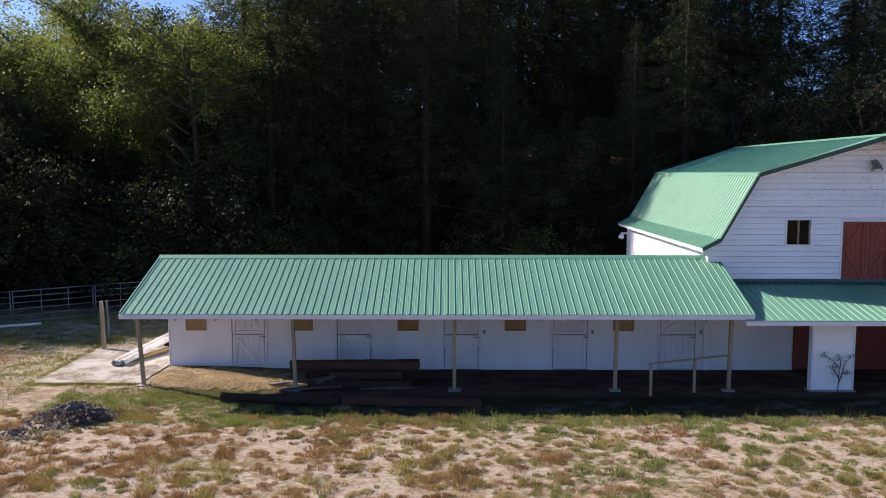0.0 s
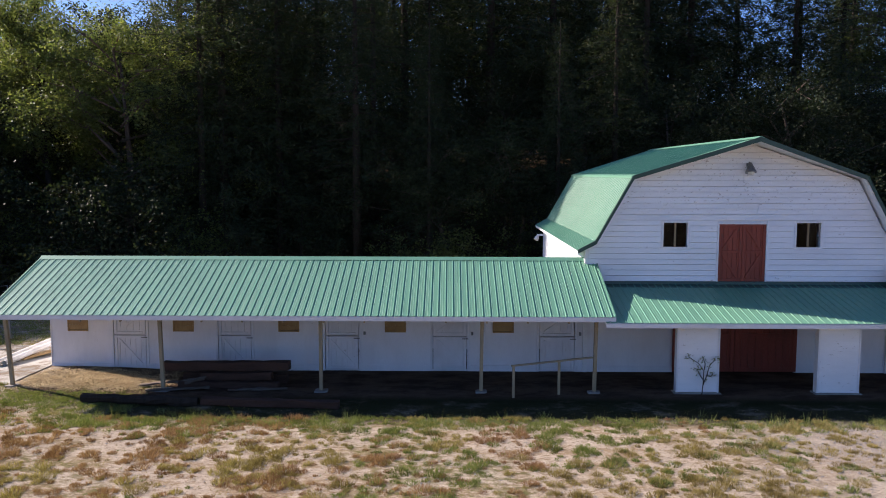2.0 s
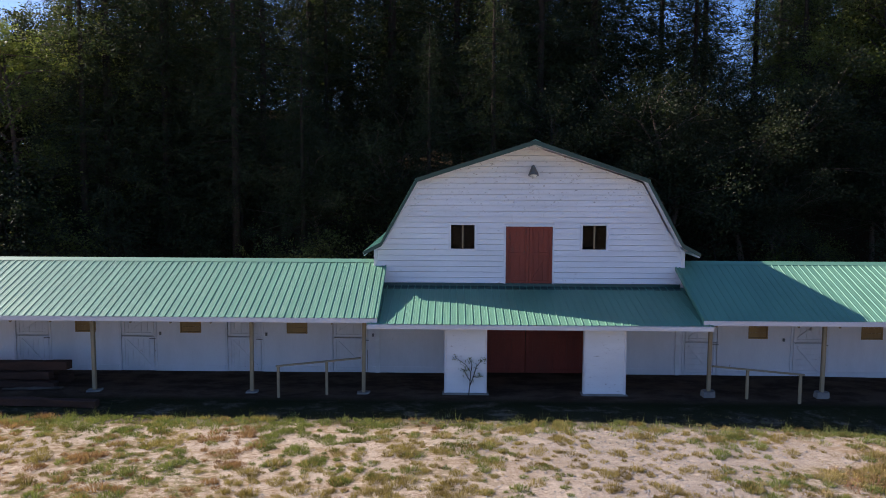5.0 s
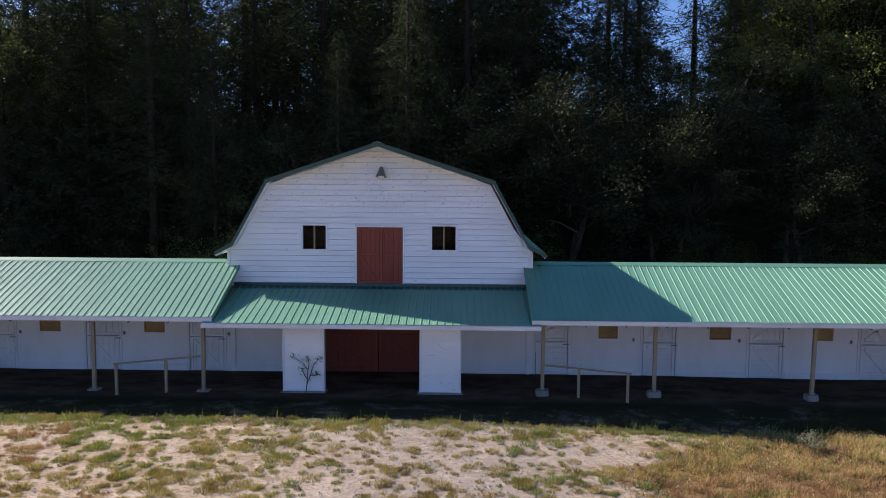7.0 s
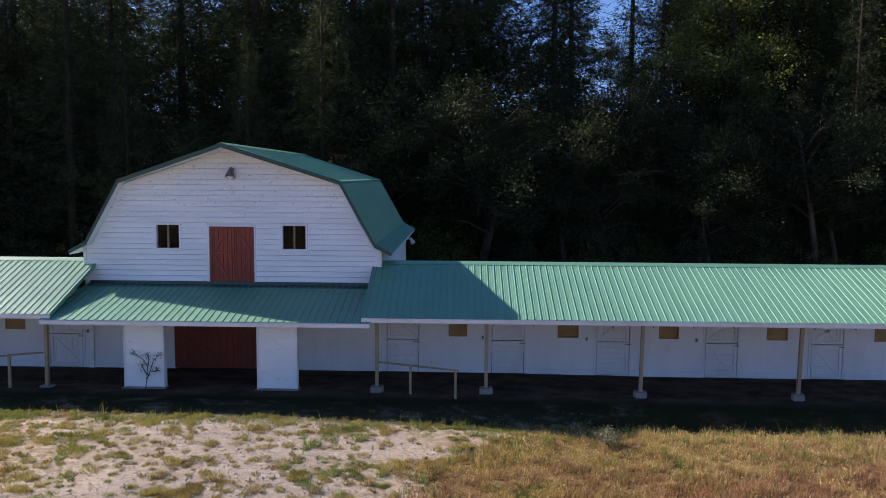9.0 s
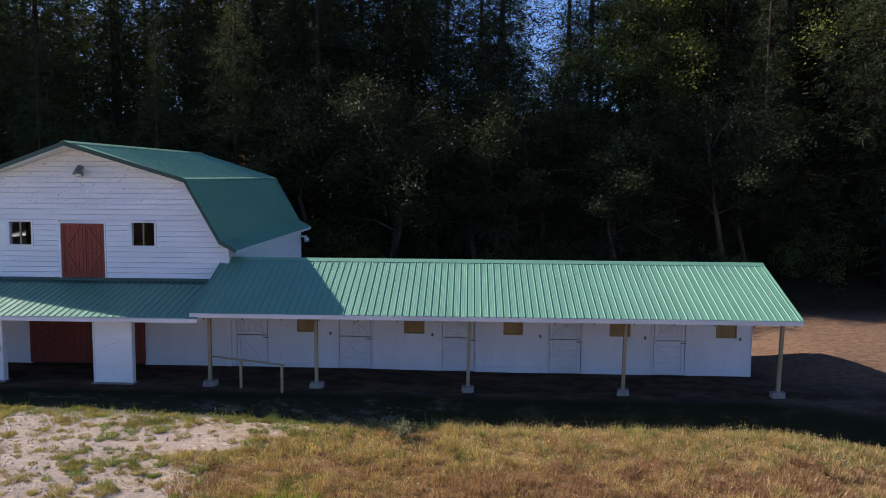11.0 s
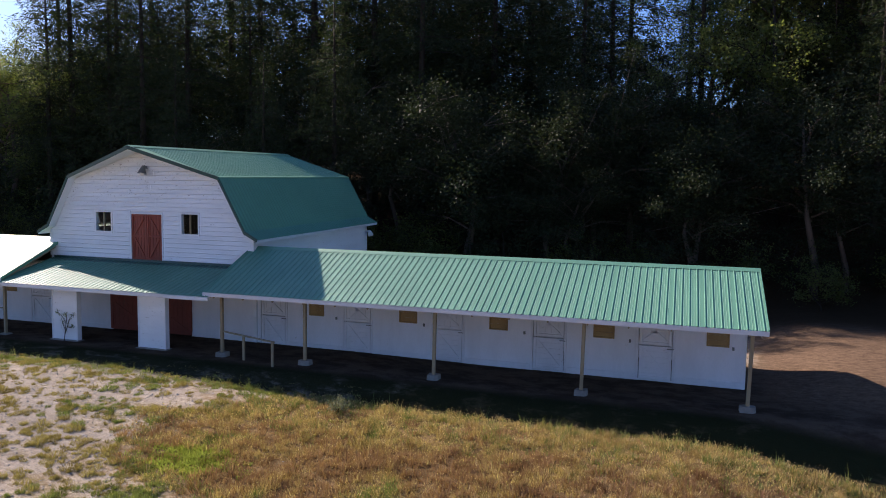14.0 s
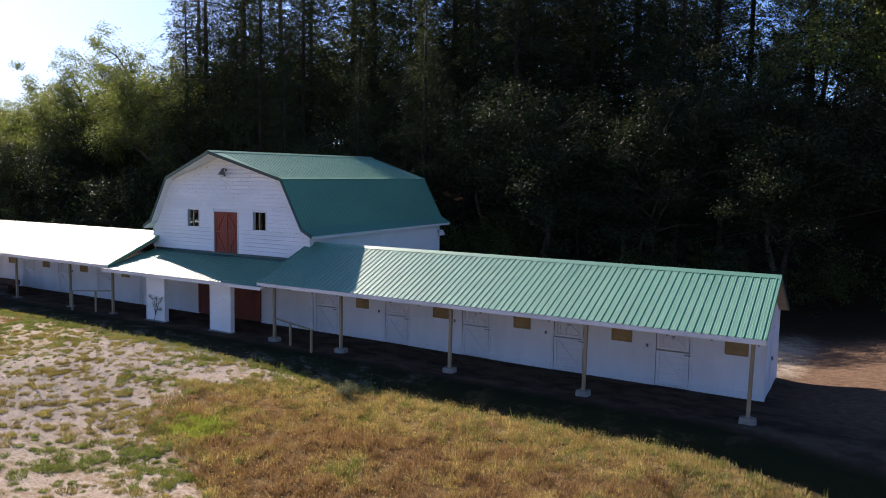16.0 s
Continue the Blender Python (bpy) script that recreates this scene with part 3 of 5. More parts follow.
def build_barn_roof():
    y0, y1 = FRONT, BACK + 0.45
    nose = (0.0, 0.0, 0.0, -PROW)
    for s in (-1, 1):
        pts = [roof_point(s, k) for k in range(4)]
        under = [(x - s * dx, z - dz) for (x, z), (dx, dz) in zip(pts, ((0.0, 0.07), (0.06, 0.06), (0.07, 0.06), (0.0, 0.085)))]
        both = nose + nose[::-1]
        bm = bmesh.new()
        lofted(bm, [(x, z - 0.018) for x, z in pts] + under[::-1], [y0 + 0.02 + d for d in both], [y1 - 0.02] * 8)
        roof = part("roof", sheared(bm), WHITE, barn, "green ribbed metal gambrel roof over white boards")
        for k in range(3):
            a, b = Vector((pts[k][0], y0, pts[k][1])), Vector((pts[k + 1][0], y0, pts[k + 1][1]))
            up = b - a
            if s > 0:
                lay_sheets(roof, a, (0, 1, RISE), up, y1 - y0, up.length)
            else:
                lay_sheets(roof, a + Vector((0, y1 - y0, RISE * (y1 - y0))), (0, -1, -RISE), up, y1 - y0, up.length)
        # tapered sheet that closes the prow
        bm = bmesh.new()
        (bx, bz), (tx, tz) = pts[2], pts[3]
        top = [bm.verts.new(v) for v in ((bx, y0 + 0.01, bz + 0.008), (tx, y0 + 0.01, tz + 0.008), (tx, y0 - PROW, tz + 0.008))]
        low = [bm.verts.new(v.co - Vector((0, 0, 0.006))) for v in top]
        bm.faces.new(top), bm.faces.new(low[::-1])
        for i in range(3):
            bm.faces.new((top[i], low[i], low[(i + 1) % 3], top[(i + 1) % 3]))
        part("metal_sheet", sheared(bm), GREEN, roof)
        # rake trim on the front and back edges, drip trim at the break
        for ya, yb, on in ((y0 - 0.03, y0 + 0.018, 1), (y1 - 0.018, y1 + 0.03, 0)):
            bm = bmesh.new()
            top = [(x, z + 0.03) for x, z in pts]
            low = [(x - s * 0.03, z - d) for (x, z), d in zip(pts, (0.08, 0.10, 0.10, 0.11))]
            lofted(bm, top + low[::-1], [ya + d * on for d in both], [yb + d * on for d in both])
            part("rake_trim", sheared(bm), GREEN_TRIM, roof, "dark green metal rake trim")
        bm = bmesh.new()
        bx, bz = pts[2]
        prism(bm, [(bx - s * 0.12, bz + 0.062), (bx + s * 0.045, bz + 0.012), (bx + s * 0.06, bz - 0.06), (bx + s * 0.052, bz - 0.06), (bx + s * 0.035, bz + 0.005), (bx - s * 0.12, bz + 0.052)], "y", y0, y1)
        part("break_flashing", sheared(bm), GREEN, roof)
        bm = bmesh.new()
        x = RX + s * 5.56
        box(bm, min(x, x - s * 0.03), max(x, x - s * 0.03), y0 + 0.02, y1 - 0.02, 4.09, 4.18)
        part("eave_board", sheared(bm), WHITE, roof)
    # ridge cap
    bm = bmesh.new()
    prism(bm, [(RX - 0.20, TOP_Z - 0.03), (RX, TOP_Z + 0.055), (RX + 0.20, TOP_Z - 0.03), (RX, TOP_Z + 0.03)], "y", y0 - PROW - 0.02, y1 + 0.02)
    part("ridge_cap", sheared(bm), GREEN, barn)


build_barn_roof()


def build_canopy():
    x0, x1, ye, ze, yt, zt = 8.76, 19.06, 20.85, 2.30, GY - 0.03, 3.04
    bm = bmesh.new()
    prism(bm, [(ye, ze - 0.01), (yt, zt - 0.01), (yt, zt - 0.12), (ye, ze - 0.12)], "x", x0 + 0.03, x1 - 0.03)
    roof = part("canopy_roof", bm, WHITE, barn, "shallow green metal canopy roof")
    up = Vector((0, yt - ye, zt - ze))
    lay_sheets(roof, (x0, ye - 0.03, ze), (1, 0, 0), up, x1 - x0, up.length + 0.03)
    bm = bmesh.new()
    box(bm, x0, x1, ye - 0.03, ye + 0.0, ze - 0.15, ze - 0.02, 0.004)
    part("fascia", bm, FASCIA, barn)
    # flashing along the gable
    bm = bmesh.new()
    prism(bm, [(GY - 0.03, 3.16), (GY - 0.035, 3.16), (GY - 0.05, 3.06), (GY - 0.30, 2.995), (GY - 0.30, 2.985), (GY - 0.03, 3.045)], "x", x0 + 0.1, x1 - 0.1)
    part("flashing", bm, GREEN_TRIM, barn)
    # boarded piers
    for a, b in ((11.07, 12.38), (15.36, 16.66)):
        bm = bmesh.new()
        box(bm, a + 0.02, b - 0.02, 21.53, 21.70, 0.03, 2.22)
        pier = part("pier", bm, WHITE, barn)
        z = 0.06
        while z < 2.16:
            bm = bmesh.new()
            prism(bm, [(21.507, z), (21.53, z), (21.53, z + 0.2), (21.525, z + 0.2)], "x", a + 0.06, b - 0.06)
            part("board", bm, SIDING, pier)
            z += 0.196
        for x in (a, b - 0.06):
            bm = bmesh.new()
            box(bm, x, x + 0.06, 21.495, 21.715, 0.0, 2.22, 0.005)
            part("corner_board", bm, WHITE, pier)
        bm = bmesh.new()
        box(bm, a - 0.06, b + 0.06, 21.40, 21.80, -0.12, 0.03, 0.02)
        part("footing", bm, FOOTING, pier)
    # header over the opening
    bm = bmesh.new()
    box(bm, x0 + 0.2, x1 - 0.2, 21.54, 21.66, 2.22, 2.36)
    part("header_beam", bm, POST, barn)
    # big sliding doors
    y = 24.0
    for a, b in ((11.72, 13.80), (13.82, 15.92)):
        leaf = plank_leaf("sliding_door", a, b, 0.04, 2.55, y, RED_SHADED, barn, "red boarded sliding barn door, paint darkened for canopy shade", rails=(0.0, 0.5, 1.0), braces=((0, 1, 1), (1, 2, -1)), planks=9, board=0.13, pieces=True)
    bm = bmesh.new()
    box(bm, 9.7, 18.0, 23.93, 23.99, 2.58, 2.66)
    part("door_track", bm, STEEL, barn)
    # ground-floor front wall
    for a, b in ((BX0, 11.74), (15.90, BX1)):
        bm = bmesh.new()
        box(bm, a, b, 24.05, 24.17, -0.05, 2.9)
        part("front_wall", bm, WALLW, barn)
        bm = bmesh.new()
        box(bm, a, b, 24.025, 24.05, -0.03, 0.2, 0.004)
        part("skirting_board", bm, WALLW, barn)
    bm = bmesh.new()
    box(bm, 11.74, 15.90, 24.05, 24.17, 2.5, 2.9)
    part("door_header", bm, WALLW, barn)


build_canopy()


def build_lamps():
    # gable floodlight: wall box, arm, hood, lens
    lamp = thing("floodlight", (13.95, GY - 0.02, 6.95), "grey metal floodlight on the barn gable", "light")
    bm = bmesh.new()
    box(bm, 13.90, 14.00, GY - 0.08, GY - 0.023, 6.98, 7.10, 0.01)
    part("mount", bm, GREYMETAL, lamp)
    bm = bmesh.new()
    tube(bm, [(13.95, GY - 0.06, 7.06), (13.95, GY - 0.16, 7.12), (13.95, GY - 0.26, 7.06)], [0.02] * 3, 8)
    part("arm", bm, GREYMETAL, lamp)
    bm = bmesh.new()
    tube(bm, [(13.95, GY - 0.22, 7.10), (13.95, GY - 0.25, 7.00), (13.95, GY - 0.30, 6.82), (13.95, GY - 0.31, 6.78)], [0.05, 0.09, 0.17, 0.18], 16)
    part("hood", bm, GREYMETAL, lamp)
    bm = bmesh.new()
    tube(bm, [(13.95, GY - 0.31, 6.80), (13.95, GY - 0.325, 6.72)], [0.12, 0.08], 14)
    part("lens", bm, PVC, lamp, "clouded white lens")
    for x, s in ((BX0, -1), (BX1, 1)):
        lamp = thing("spotlight", (x + s * 0.25, BACK - 0.25, 4.0), "small white twin spotlight under the barn eave", "light", "eave spotlights")
        bm = bmesh.new()
        box(bm, min(x + s * 0.024, x + s * 0.34), max(x + s * 0.024, x + s * 0.34), BACK - 0.32, BACK - 0.20, 3.96, 4.04, 0.01)
        part("bracket", bm, WHITE, lamp)
        for dy in (-0.14, 0.10):
            bm = bmesh.new()
            yb = BACK - 0.26 + dy
            tube(bm, [(x + s * 0.30, yb, 3.97), (x + s * 0.36, yb - 0.06, 3.86), (x + s * 0.40, yb - 0.1, 3.78)], [0.05, 0.085, 0.10], 12)
            part("lamp_head", bm, PVC, lamp)


build_lamps()

# ---- stable wings ----
WY = 24.05


def stall_door(wing, x0, x1, split, boards, base):
    """A Dutch door: casing, upper leaf, lower leaf and latch."""
    z0, z1 = base + 0.05, 2.06
    bm = bmesh.new()
    for a, b in ((x0 - 0.09, x0 - 0.008), (x1 + 0.008, x1 + 0.09)):
        box(bm, a, b, WY - 0.03, WY - 0.001, base - 0.02, z1 + 0.1, 0.004)
    box(bm, x0 - 0.008, x1 + 0.008, WY - 0.03, WY - 0.001, z1 + 0.012, z1 + 0.1, 0.004)
    door = part("stall_door", bm, DOORW, wing, "white painted Dutch stall door, closed")
    plank_leaf("upper_leaf", x0 + 0.012, x1 - 0.012, split + 0.016, z1, WY + 0.02, DOORW, door, "", rails=(0.0, 1.0), braces=((0, 1, -1), (0, 1, 1)) if boards else ((0, 1, -1),), board=0.10)
    plank_leaf("lower_leaf", x0 + 0.012, x1 - 0.012, z0, split - 0.016, WY + 0.02, DOORW, door, "", rails=(0.0, 1.0), braces=((0, 1, 1),), board=0.10, planks=6, level=boards)
    bm = bmesh.new()
    box(bm, x1 - 0.16, x1 + 0.05, WY - 0.05, WY - 0.031, split - 0.10, split - 0.07, 0.004)
    tube(bm, [(x1 - 0.05, WY - 0.04, split - 0.085), (x1 - 0.05, WY - 0.07, split - 0.085)], [0.012, 0.012], 6)
    part("latch", bm, GREYMETAL, door, "dark iron latch")


def build_wing(x0, x1, roof0, roof1, doors, windows, posts, boxes, split, label, base, boards, outer):
    """x0, x1: the walls; roof0, roof1: the roof; outer: -1 where the free end is at x0, +1 at x1."""
    wing = thing("stable_wing", ((x0 + x1) / 2, WY, 0), label, "stable", "stable wings")
    yb = 27.35
    # front wall with openings for doors and shutters
    bm = bmesh.new()
    holes = sorted([(a - 0.012, b + 0.012, base + 0.03, 2.07) for a, b in doors] + [(a, b, split + 0.12, split + 0.72) for a, b in windows])
    x = x0
    for a, b, lo, hi in holes:
        box(bm, x, a, WY, WY + 0.12, base - 0.1, 2.75)
        box(bm, a, b, WY, WY + 0.12, hi, 2.75)
        box(bm, a, b, WY, WY + 0.12, base - 0.1, lo)
        x = b
    box(bm, x, x1, WY, WY + 0.12, base - 0.1, 2.75)
    bmesh.ops.remove_doubles(bm, verts=bm.verts, dist=0.0005)
    part("front_wall", bm, WALLW, wing)
    x = x0
    for a, b in sorted(doors) + [(x1 + 0.09, x1 + 0.09)]:
        if a - 0.09 - x > 0.1:
            bm = bmesh.new()
            box(bm, x, a - 0.095, WY - 0.04, WY - 0.001, base - 0.04, base + 0.20, 0.004)
            part("skirting_board", bm, WALLW, wing)
        x = b + 0.095
    # seams covered by thin battens, end and back walls
    xe = x0 if outer < 0 else x1
    bm = bmesh.new()
    xa, xb = (xe, xe + 0.12) if outer < 0 else (xe - 0.12, xe)
    prism(bm, [(WY + 0.12, base - 0.1), (yb, base - 0.1), (yb, 2.42), (WY + 0.14, 3.74), (WY + 0.12, 3.74)], "x", xa, xb)
    part("end_wall", bm, WALLW, wing)
    bm = bmesh.new()
    box(bm, x0, x1, yb, yb + 0.12, base - 0.1, 2.42)
    part("back_wall", bm, WALLW, wing)
    bm = bmesh.new()
    box(bm, x0 + 0.12, x1 - 0.12, WY + 0.13, yb - 0.01, base - 0.02, base + 0.02)
    part("stall_floor", bm, DARK, wing)
    xo = xe + outer * 0.0
    for yy in (WY - 0.03, yb + 0.03):
        bm = bmesh.new()
        box(bm, min(xo, xo + outer * 0.025), max(xo, xo + outer * 0.025), yy, yy + 0.10, base - 0.06, 2.5, 0.004)
        part("corner_board", bm, WHITE, wing)
    if outer > 0:
        # small door and fittings on the end wall
        bm = bmesh.new()
        box(bm, xe + 0.002, xe + 0.035, 25.2, 26.1, base + 0.05, 2.0, 0.005)
        door = part("end_door", bm, DOORW, wing, "white boarded door in the end wall")
        bm = bmesh.new()
        box(bm, xe + 0.036, xe + 0.09, 25.26, 25.34, 1.0, 1.12, 0.01)
        part("latch", bm, GREYMETAL, door, "dark iron latch")
    for a, b in windows:
        bm = bmesh.new()
        z0, z1 = split + 0.12, split + 0.72
        w = 0.05
        for p in ((a, a + w, z0, z1), (b - w, b, z0, z1), (a + w, b - w, z0, z0 + w), (a + w, b - w, z1 - w, z1)):
            box(bm, p[0] + 0.003, p[1] - 0.003, WY - 0.02, WY + 0.04, p[2] + 0.003, p[3] - 0.003, 0.004)
        win = part("window", bm, TAN, wing, "tan wooden window hatch, shut")
        bm = bmesh.new()
        for i in range(3):
            h = (z1 - z0 - 2 * w) / 3
            box(bm, a + w, b - w, WY + 0.004, WY + 0.03, z0 + w + i * h + 0.003, z0 + w + (i + 1) * h - 0.003)
        part("hatch_board", bm, TAN, win)
    for x in boxes:
        bm = bmesh.new()
        box(bm, x - 0.035, x + 0.035, WY - 0.05, WY - 0.001, split + 0.04, split + 0.15, 0.008)
        part("switch_box", bm, GREYMETAL, wing, "small grey electrical box")
    for a, b in doors:
        stall_door(wing, a, b, split, boards, base)
    # roof: both slopes on boards, ridge, trims, fascia
    ye, ze, yr, zr = 20.95, 2.47, 24.12, 3.87
    yk, zk = 2 * yr - ye, ze
    for s in (0, 1):
        bm = bmesh.new()
        a, b = ((ye, ze), (yr, zr)) if s == 0 else ((yk, zk), (yr, zr))
        prism(bm, [(a[0], a[1] - 0.006), (b[0], b[1] - 0.006), (b[0], b[1] - 0.09), (a[0], a[1] - 0.09)], "x", roof0 + 0.03, roof1 - 0.03)
        roof = part("roof", bm, POST, wing, "green ribbed metal roof slope on timber boards")
        up = Vector((0, b[0] - a[0], b[1] - a[1]))
        if s == 0:
            lay_sheets(roof, (roof0, ye - 0.04, ze - 0.016), (1, 0, 0), up, roof1 - roof0, up.length + 0.03)
        else:
            lay_sheets(roof, (roof1, yk + 0.04, zk - 0.016), (-1, 0, 0), up, roof1 - roof0, up.length + 0.03)
        for xt in (roof0 - 0.02, roof1 - 0.02):
            bm = bmesh.new()
            prism(bm, [(a[0], a[1] + 0.035), (b[0], b[1] + 0.035), (b[0], b[1] - 0.10), (a[0], a[1] - 0.10)], "x", xt, xt + 0.04)
            part("rake_trim", bm, GREEN if s == 0 else GREEN_TRIM, roof)
    bm = bmesh.new()
    prism(bm, [(yr - 0.17, zr - 0.045), (yr, zr + 0.06), (yr + 0.17, zr - 0.045), (yr, zr + 0.03)], "x", roof0 - 0.02, roof1 + 0.02)
    part("ridge_cap", bm, GREEN, wing)
    bm = bmesh.new()
    box(bm, roof0 - 0.01, roof1 + 0.01, ye - 0.045, ye - 0.005, ze - 0.16, ze - 0.02, 0.004)
    part("fascia", bm, FASCIA, wing)
    bm = bmesh.new()
    box(bm, roof0 + 0.12, roof1 - 0.12, 21.44, 21.54, 2.40, 2.555)
    part("porch_beam", bm, POST, wing)
    for x in [roof0 + 0.4 + 1.22 * i for i in range(int((roof1 - roof0 - 0.4) / 1.22) + 1)]:
        bm = bmesh.new()
        k = (zr - ze) / (yr - ye)
        beam(bm, (x, ye + 0.02, ze - 0.165), (x, WY + 0.0, ze - 0.165 + k * (WY - ye - 0.02)), 0.045, 0.14)
        part("rafter", bm, POST, wing)
    rnd = random.Random(int(roof1 * 10))
    for x, lean, y in posts:
        zb = gz(x, y) + (0.05 if x < 12 else 0.17)
        bm = bmesh.new()
        beam(bm, (x + lean, y, zb), (x, 21.49, 2.40), 0.105, 0.105, 0.006, up=(0, 1, 0))
        post = part("post", bm, POST, wing)
        bm = bmesh.new()
        w, d, h = rnd.uniform(0.25, 0.33), rnd.uniform(0.20, 0.27), 0.05 if x < 12 else 0.20
        top = [(x + lean + w * 0.66 * math.cos(t) / q * rnd.uniform(0.9, 1.06), y + d * 0.66 * math.sin(t) / q * rnd.uniform(0.9, 1.06)) for t, q in [(a, max(abs(math.cos(a)), abs(math.sin(a)))) for a in [k * math.pi / 5 + 0.16 for k in range(10)]]]
        low = [(x + lean + (p[0] - x - lean) * 1.12, y + (p[1] - y) * 1.12) for p in top]
        tv, lv = [bm.verts.new((*p, zb + rnd.uniform(-0.01, 0.01))) for p in top], [bm.verts.new((*p, zb - h - 0.1)) for p in low]
        bm.faces.new(tv), bm.faces.new(lv[::-1])
        for i in range(10):
            bm.faces.new((tv[i], lv[i], lv[(i + 1) % 10], tv[(i + 1) % 10]))
        part("footing", bm, FOOTING, post, "rough poured concrete footing")
    return wing


build_wing(-9.55, BX0 - 0.002, -9.80, 9.05, [(-7.40, -6.29), (-3.80, -2.67), (-0.13, 1.01), (3.56, 4.72), (7.20, 8.39)],
           [(-8.99, -8.28), (-5.36, -4.64), (-1.74, -1.02), (1.91, 2.64), (5.60, 6.32)], [(-9.52, 0.14, 21.50), (-4.76, 0.05, 21.50), (0.18, 0.0, 21.50), (5.12, -0.02, 21.50), (8.60, -0.03, 21.50)],
           [1.22, 4.90, 8.58], 1.21, "long white stable wing, green metal roof, beside a timber pile", 0.0, False, -1)
build_wing(BX1 + 0.002, 37.38, 18.80, 37.68, [(19.26, 20.36), (22.95, 24.07), (26.60, 27.74), (30.38, 31.48), (34.02, 35.10)],
           [(21.42, 22.08), (25.24, 25.97), (28.76, 29.45), (32.48, 33.20), (36.17, 36.88)], [(19.20, 0.0, 21.50), (22.66, 0.0, 21.50), (27.55, -0.03, 21.50), (32.47, -0.04, 21.50), (37.32, -0.05, 21.50)],
           [22.62, 26.25, 30.06, 33.72, 37.0], 1.15, "long white stable wing, green metal roof, beside a dry meadow", -0.06, True, 1)

# ---- trees ----
def cloud_mesh(name, verts, faces, material):
    me = bpy.data.meshes.new(name)
    me.from_pydata(verts.tolist(), [], faces.tolist())
    me.materials.append(material)
    return me


def leaf_quads(rng, pos, size, flat=0.0):
    """Bent rhombic leaves at pos: four corners, two triangles each."""
    k = len(pos)
    d = rng.normal(size=(k, 3))
    d[:, 2] *= 1 - flat
    d /= np.linalg.norm(d, axis=1)[:, None]
    e = np.cross(d, rng.normal(size=(k, 3)))
    e /= np.linalg.norm(e, axis=1)[:, None]
    s = size * rng.uniform(0.6, 1.35, k)[:, None]
    v = np.stack([pos - d * s * 0.55, pos + e * s * 0.33, pos + d * s * 0.55, pos - e * s * 0.33 + np.cross(d, e) * s * 0.15], 1).reshape(-1, 3)
    i = np.arange(k)[:, None] * 4
    return v, np.concatenate([i + [0, 1, 2], i + [0, 2, 3]], 1).reshape(-1, 3)


def as_tree(name, trunk_bm, trunk_mat, crown_me, label, category="tree", group="hillside trees"):
    tree = thing(name, (0, 0, 0), label, category, group)
    part("trunk", trunk_bm, trunk_mat, tree, smooth=True)
    crown = new("crown", crown_me)
    crown.parent = tree
    return tree


def broadleaf(seed, height, spread, leaves, leaf, material, bark, label, low=0.25, lean=0.0, limbs=18):
    rng = np.random.default_rng(seed)
    bm = bmesh.new()
    top = np.array((lean * height, rng.normal() * 0.4, height * 0.72))
    pts = [np.array((0, 0, -0.6)), np.array((0.02, 0, height * 0.12)) + np.append(rng.normal(size=2) * 0.12, 0), top * 0.45 + np.append(rng.normal(size=2) * 0.35, 0), top]
    r = 0.014 * height
    tube(bm, pts, [r * 1.25, r, r * 0.7, r * 0.25], 8)
    centres = []
    for k in range(limbs):
        f = rng.uniform(low, 0.95)
        a = rng.uniform(0, 2 * math.pi)
        base = pts[1] + (top - pts[1]) * f
        reach = spread * rng.uniform(0.5, 1.0) * (1.15 - 0.55 * f)
        tip = base + np.array((math.cos(a) * reach, math.sin(a) * reach, height * rng.uniform(0.04, 0.16)))
        mid = (base + tip) / 2 + np.append(rng.normal(size=2) * 0.25, 0.25)
        tube(bm, [base, mid, tip], [r * 0.42 * (1.1 - f * 0.6), r * 0.26, r * 0.08], 5, False)
        centres += [tip, mid + (tip - mid) * 0.5, mid + rng.normal(size=3) * 0.5]
        for _ in range(2):
            t2 = tip + rng.normal(size=3) * spread * 0.28
            tube(bm, [mid, t2], [r * 0.14, r * 0.04], 4, False)
            centres.append(t2)
    centres += [top + rng.normal(size=3) * (0.6, 0.6, 0.9) for _ in range(6)]
    centres = np.array(centres)
    w = rng.uniform(0.3, 1.0, len(centres))
    idx = rng.choice(len(centres), leaves, p=w / w.sum())
    rad = (spread * rng.uniform(0.06, 0.135, len(centres)))[idx][:, None]
    pos = centres[idx] + rng.normal(size=(leaves, 3)) * rad * (1, 1, 0.75)
    v, f = leaf_quads(rng, pos, leaf, 0.3)
    return as_tree("broadleaf_tree", bm, bark, cloud_mesh("crown", v, f, material), label)


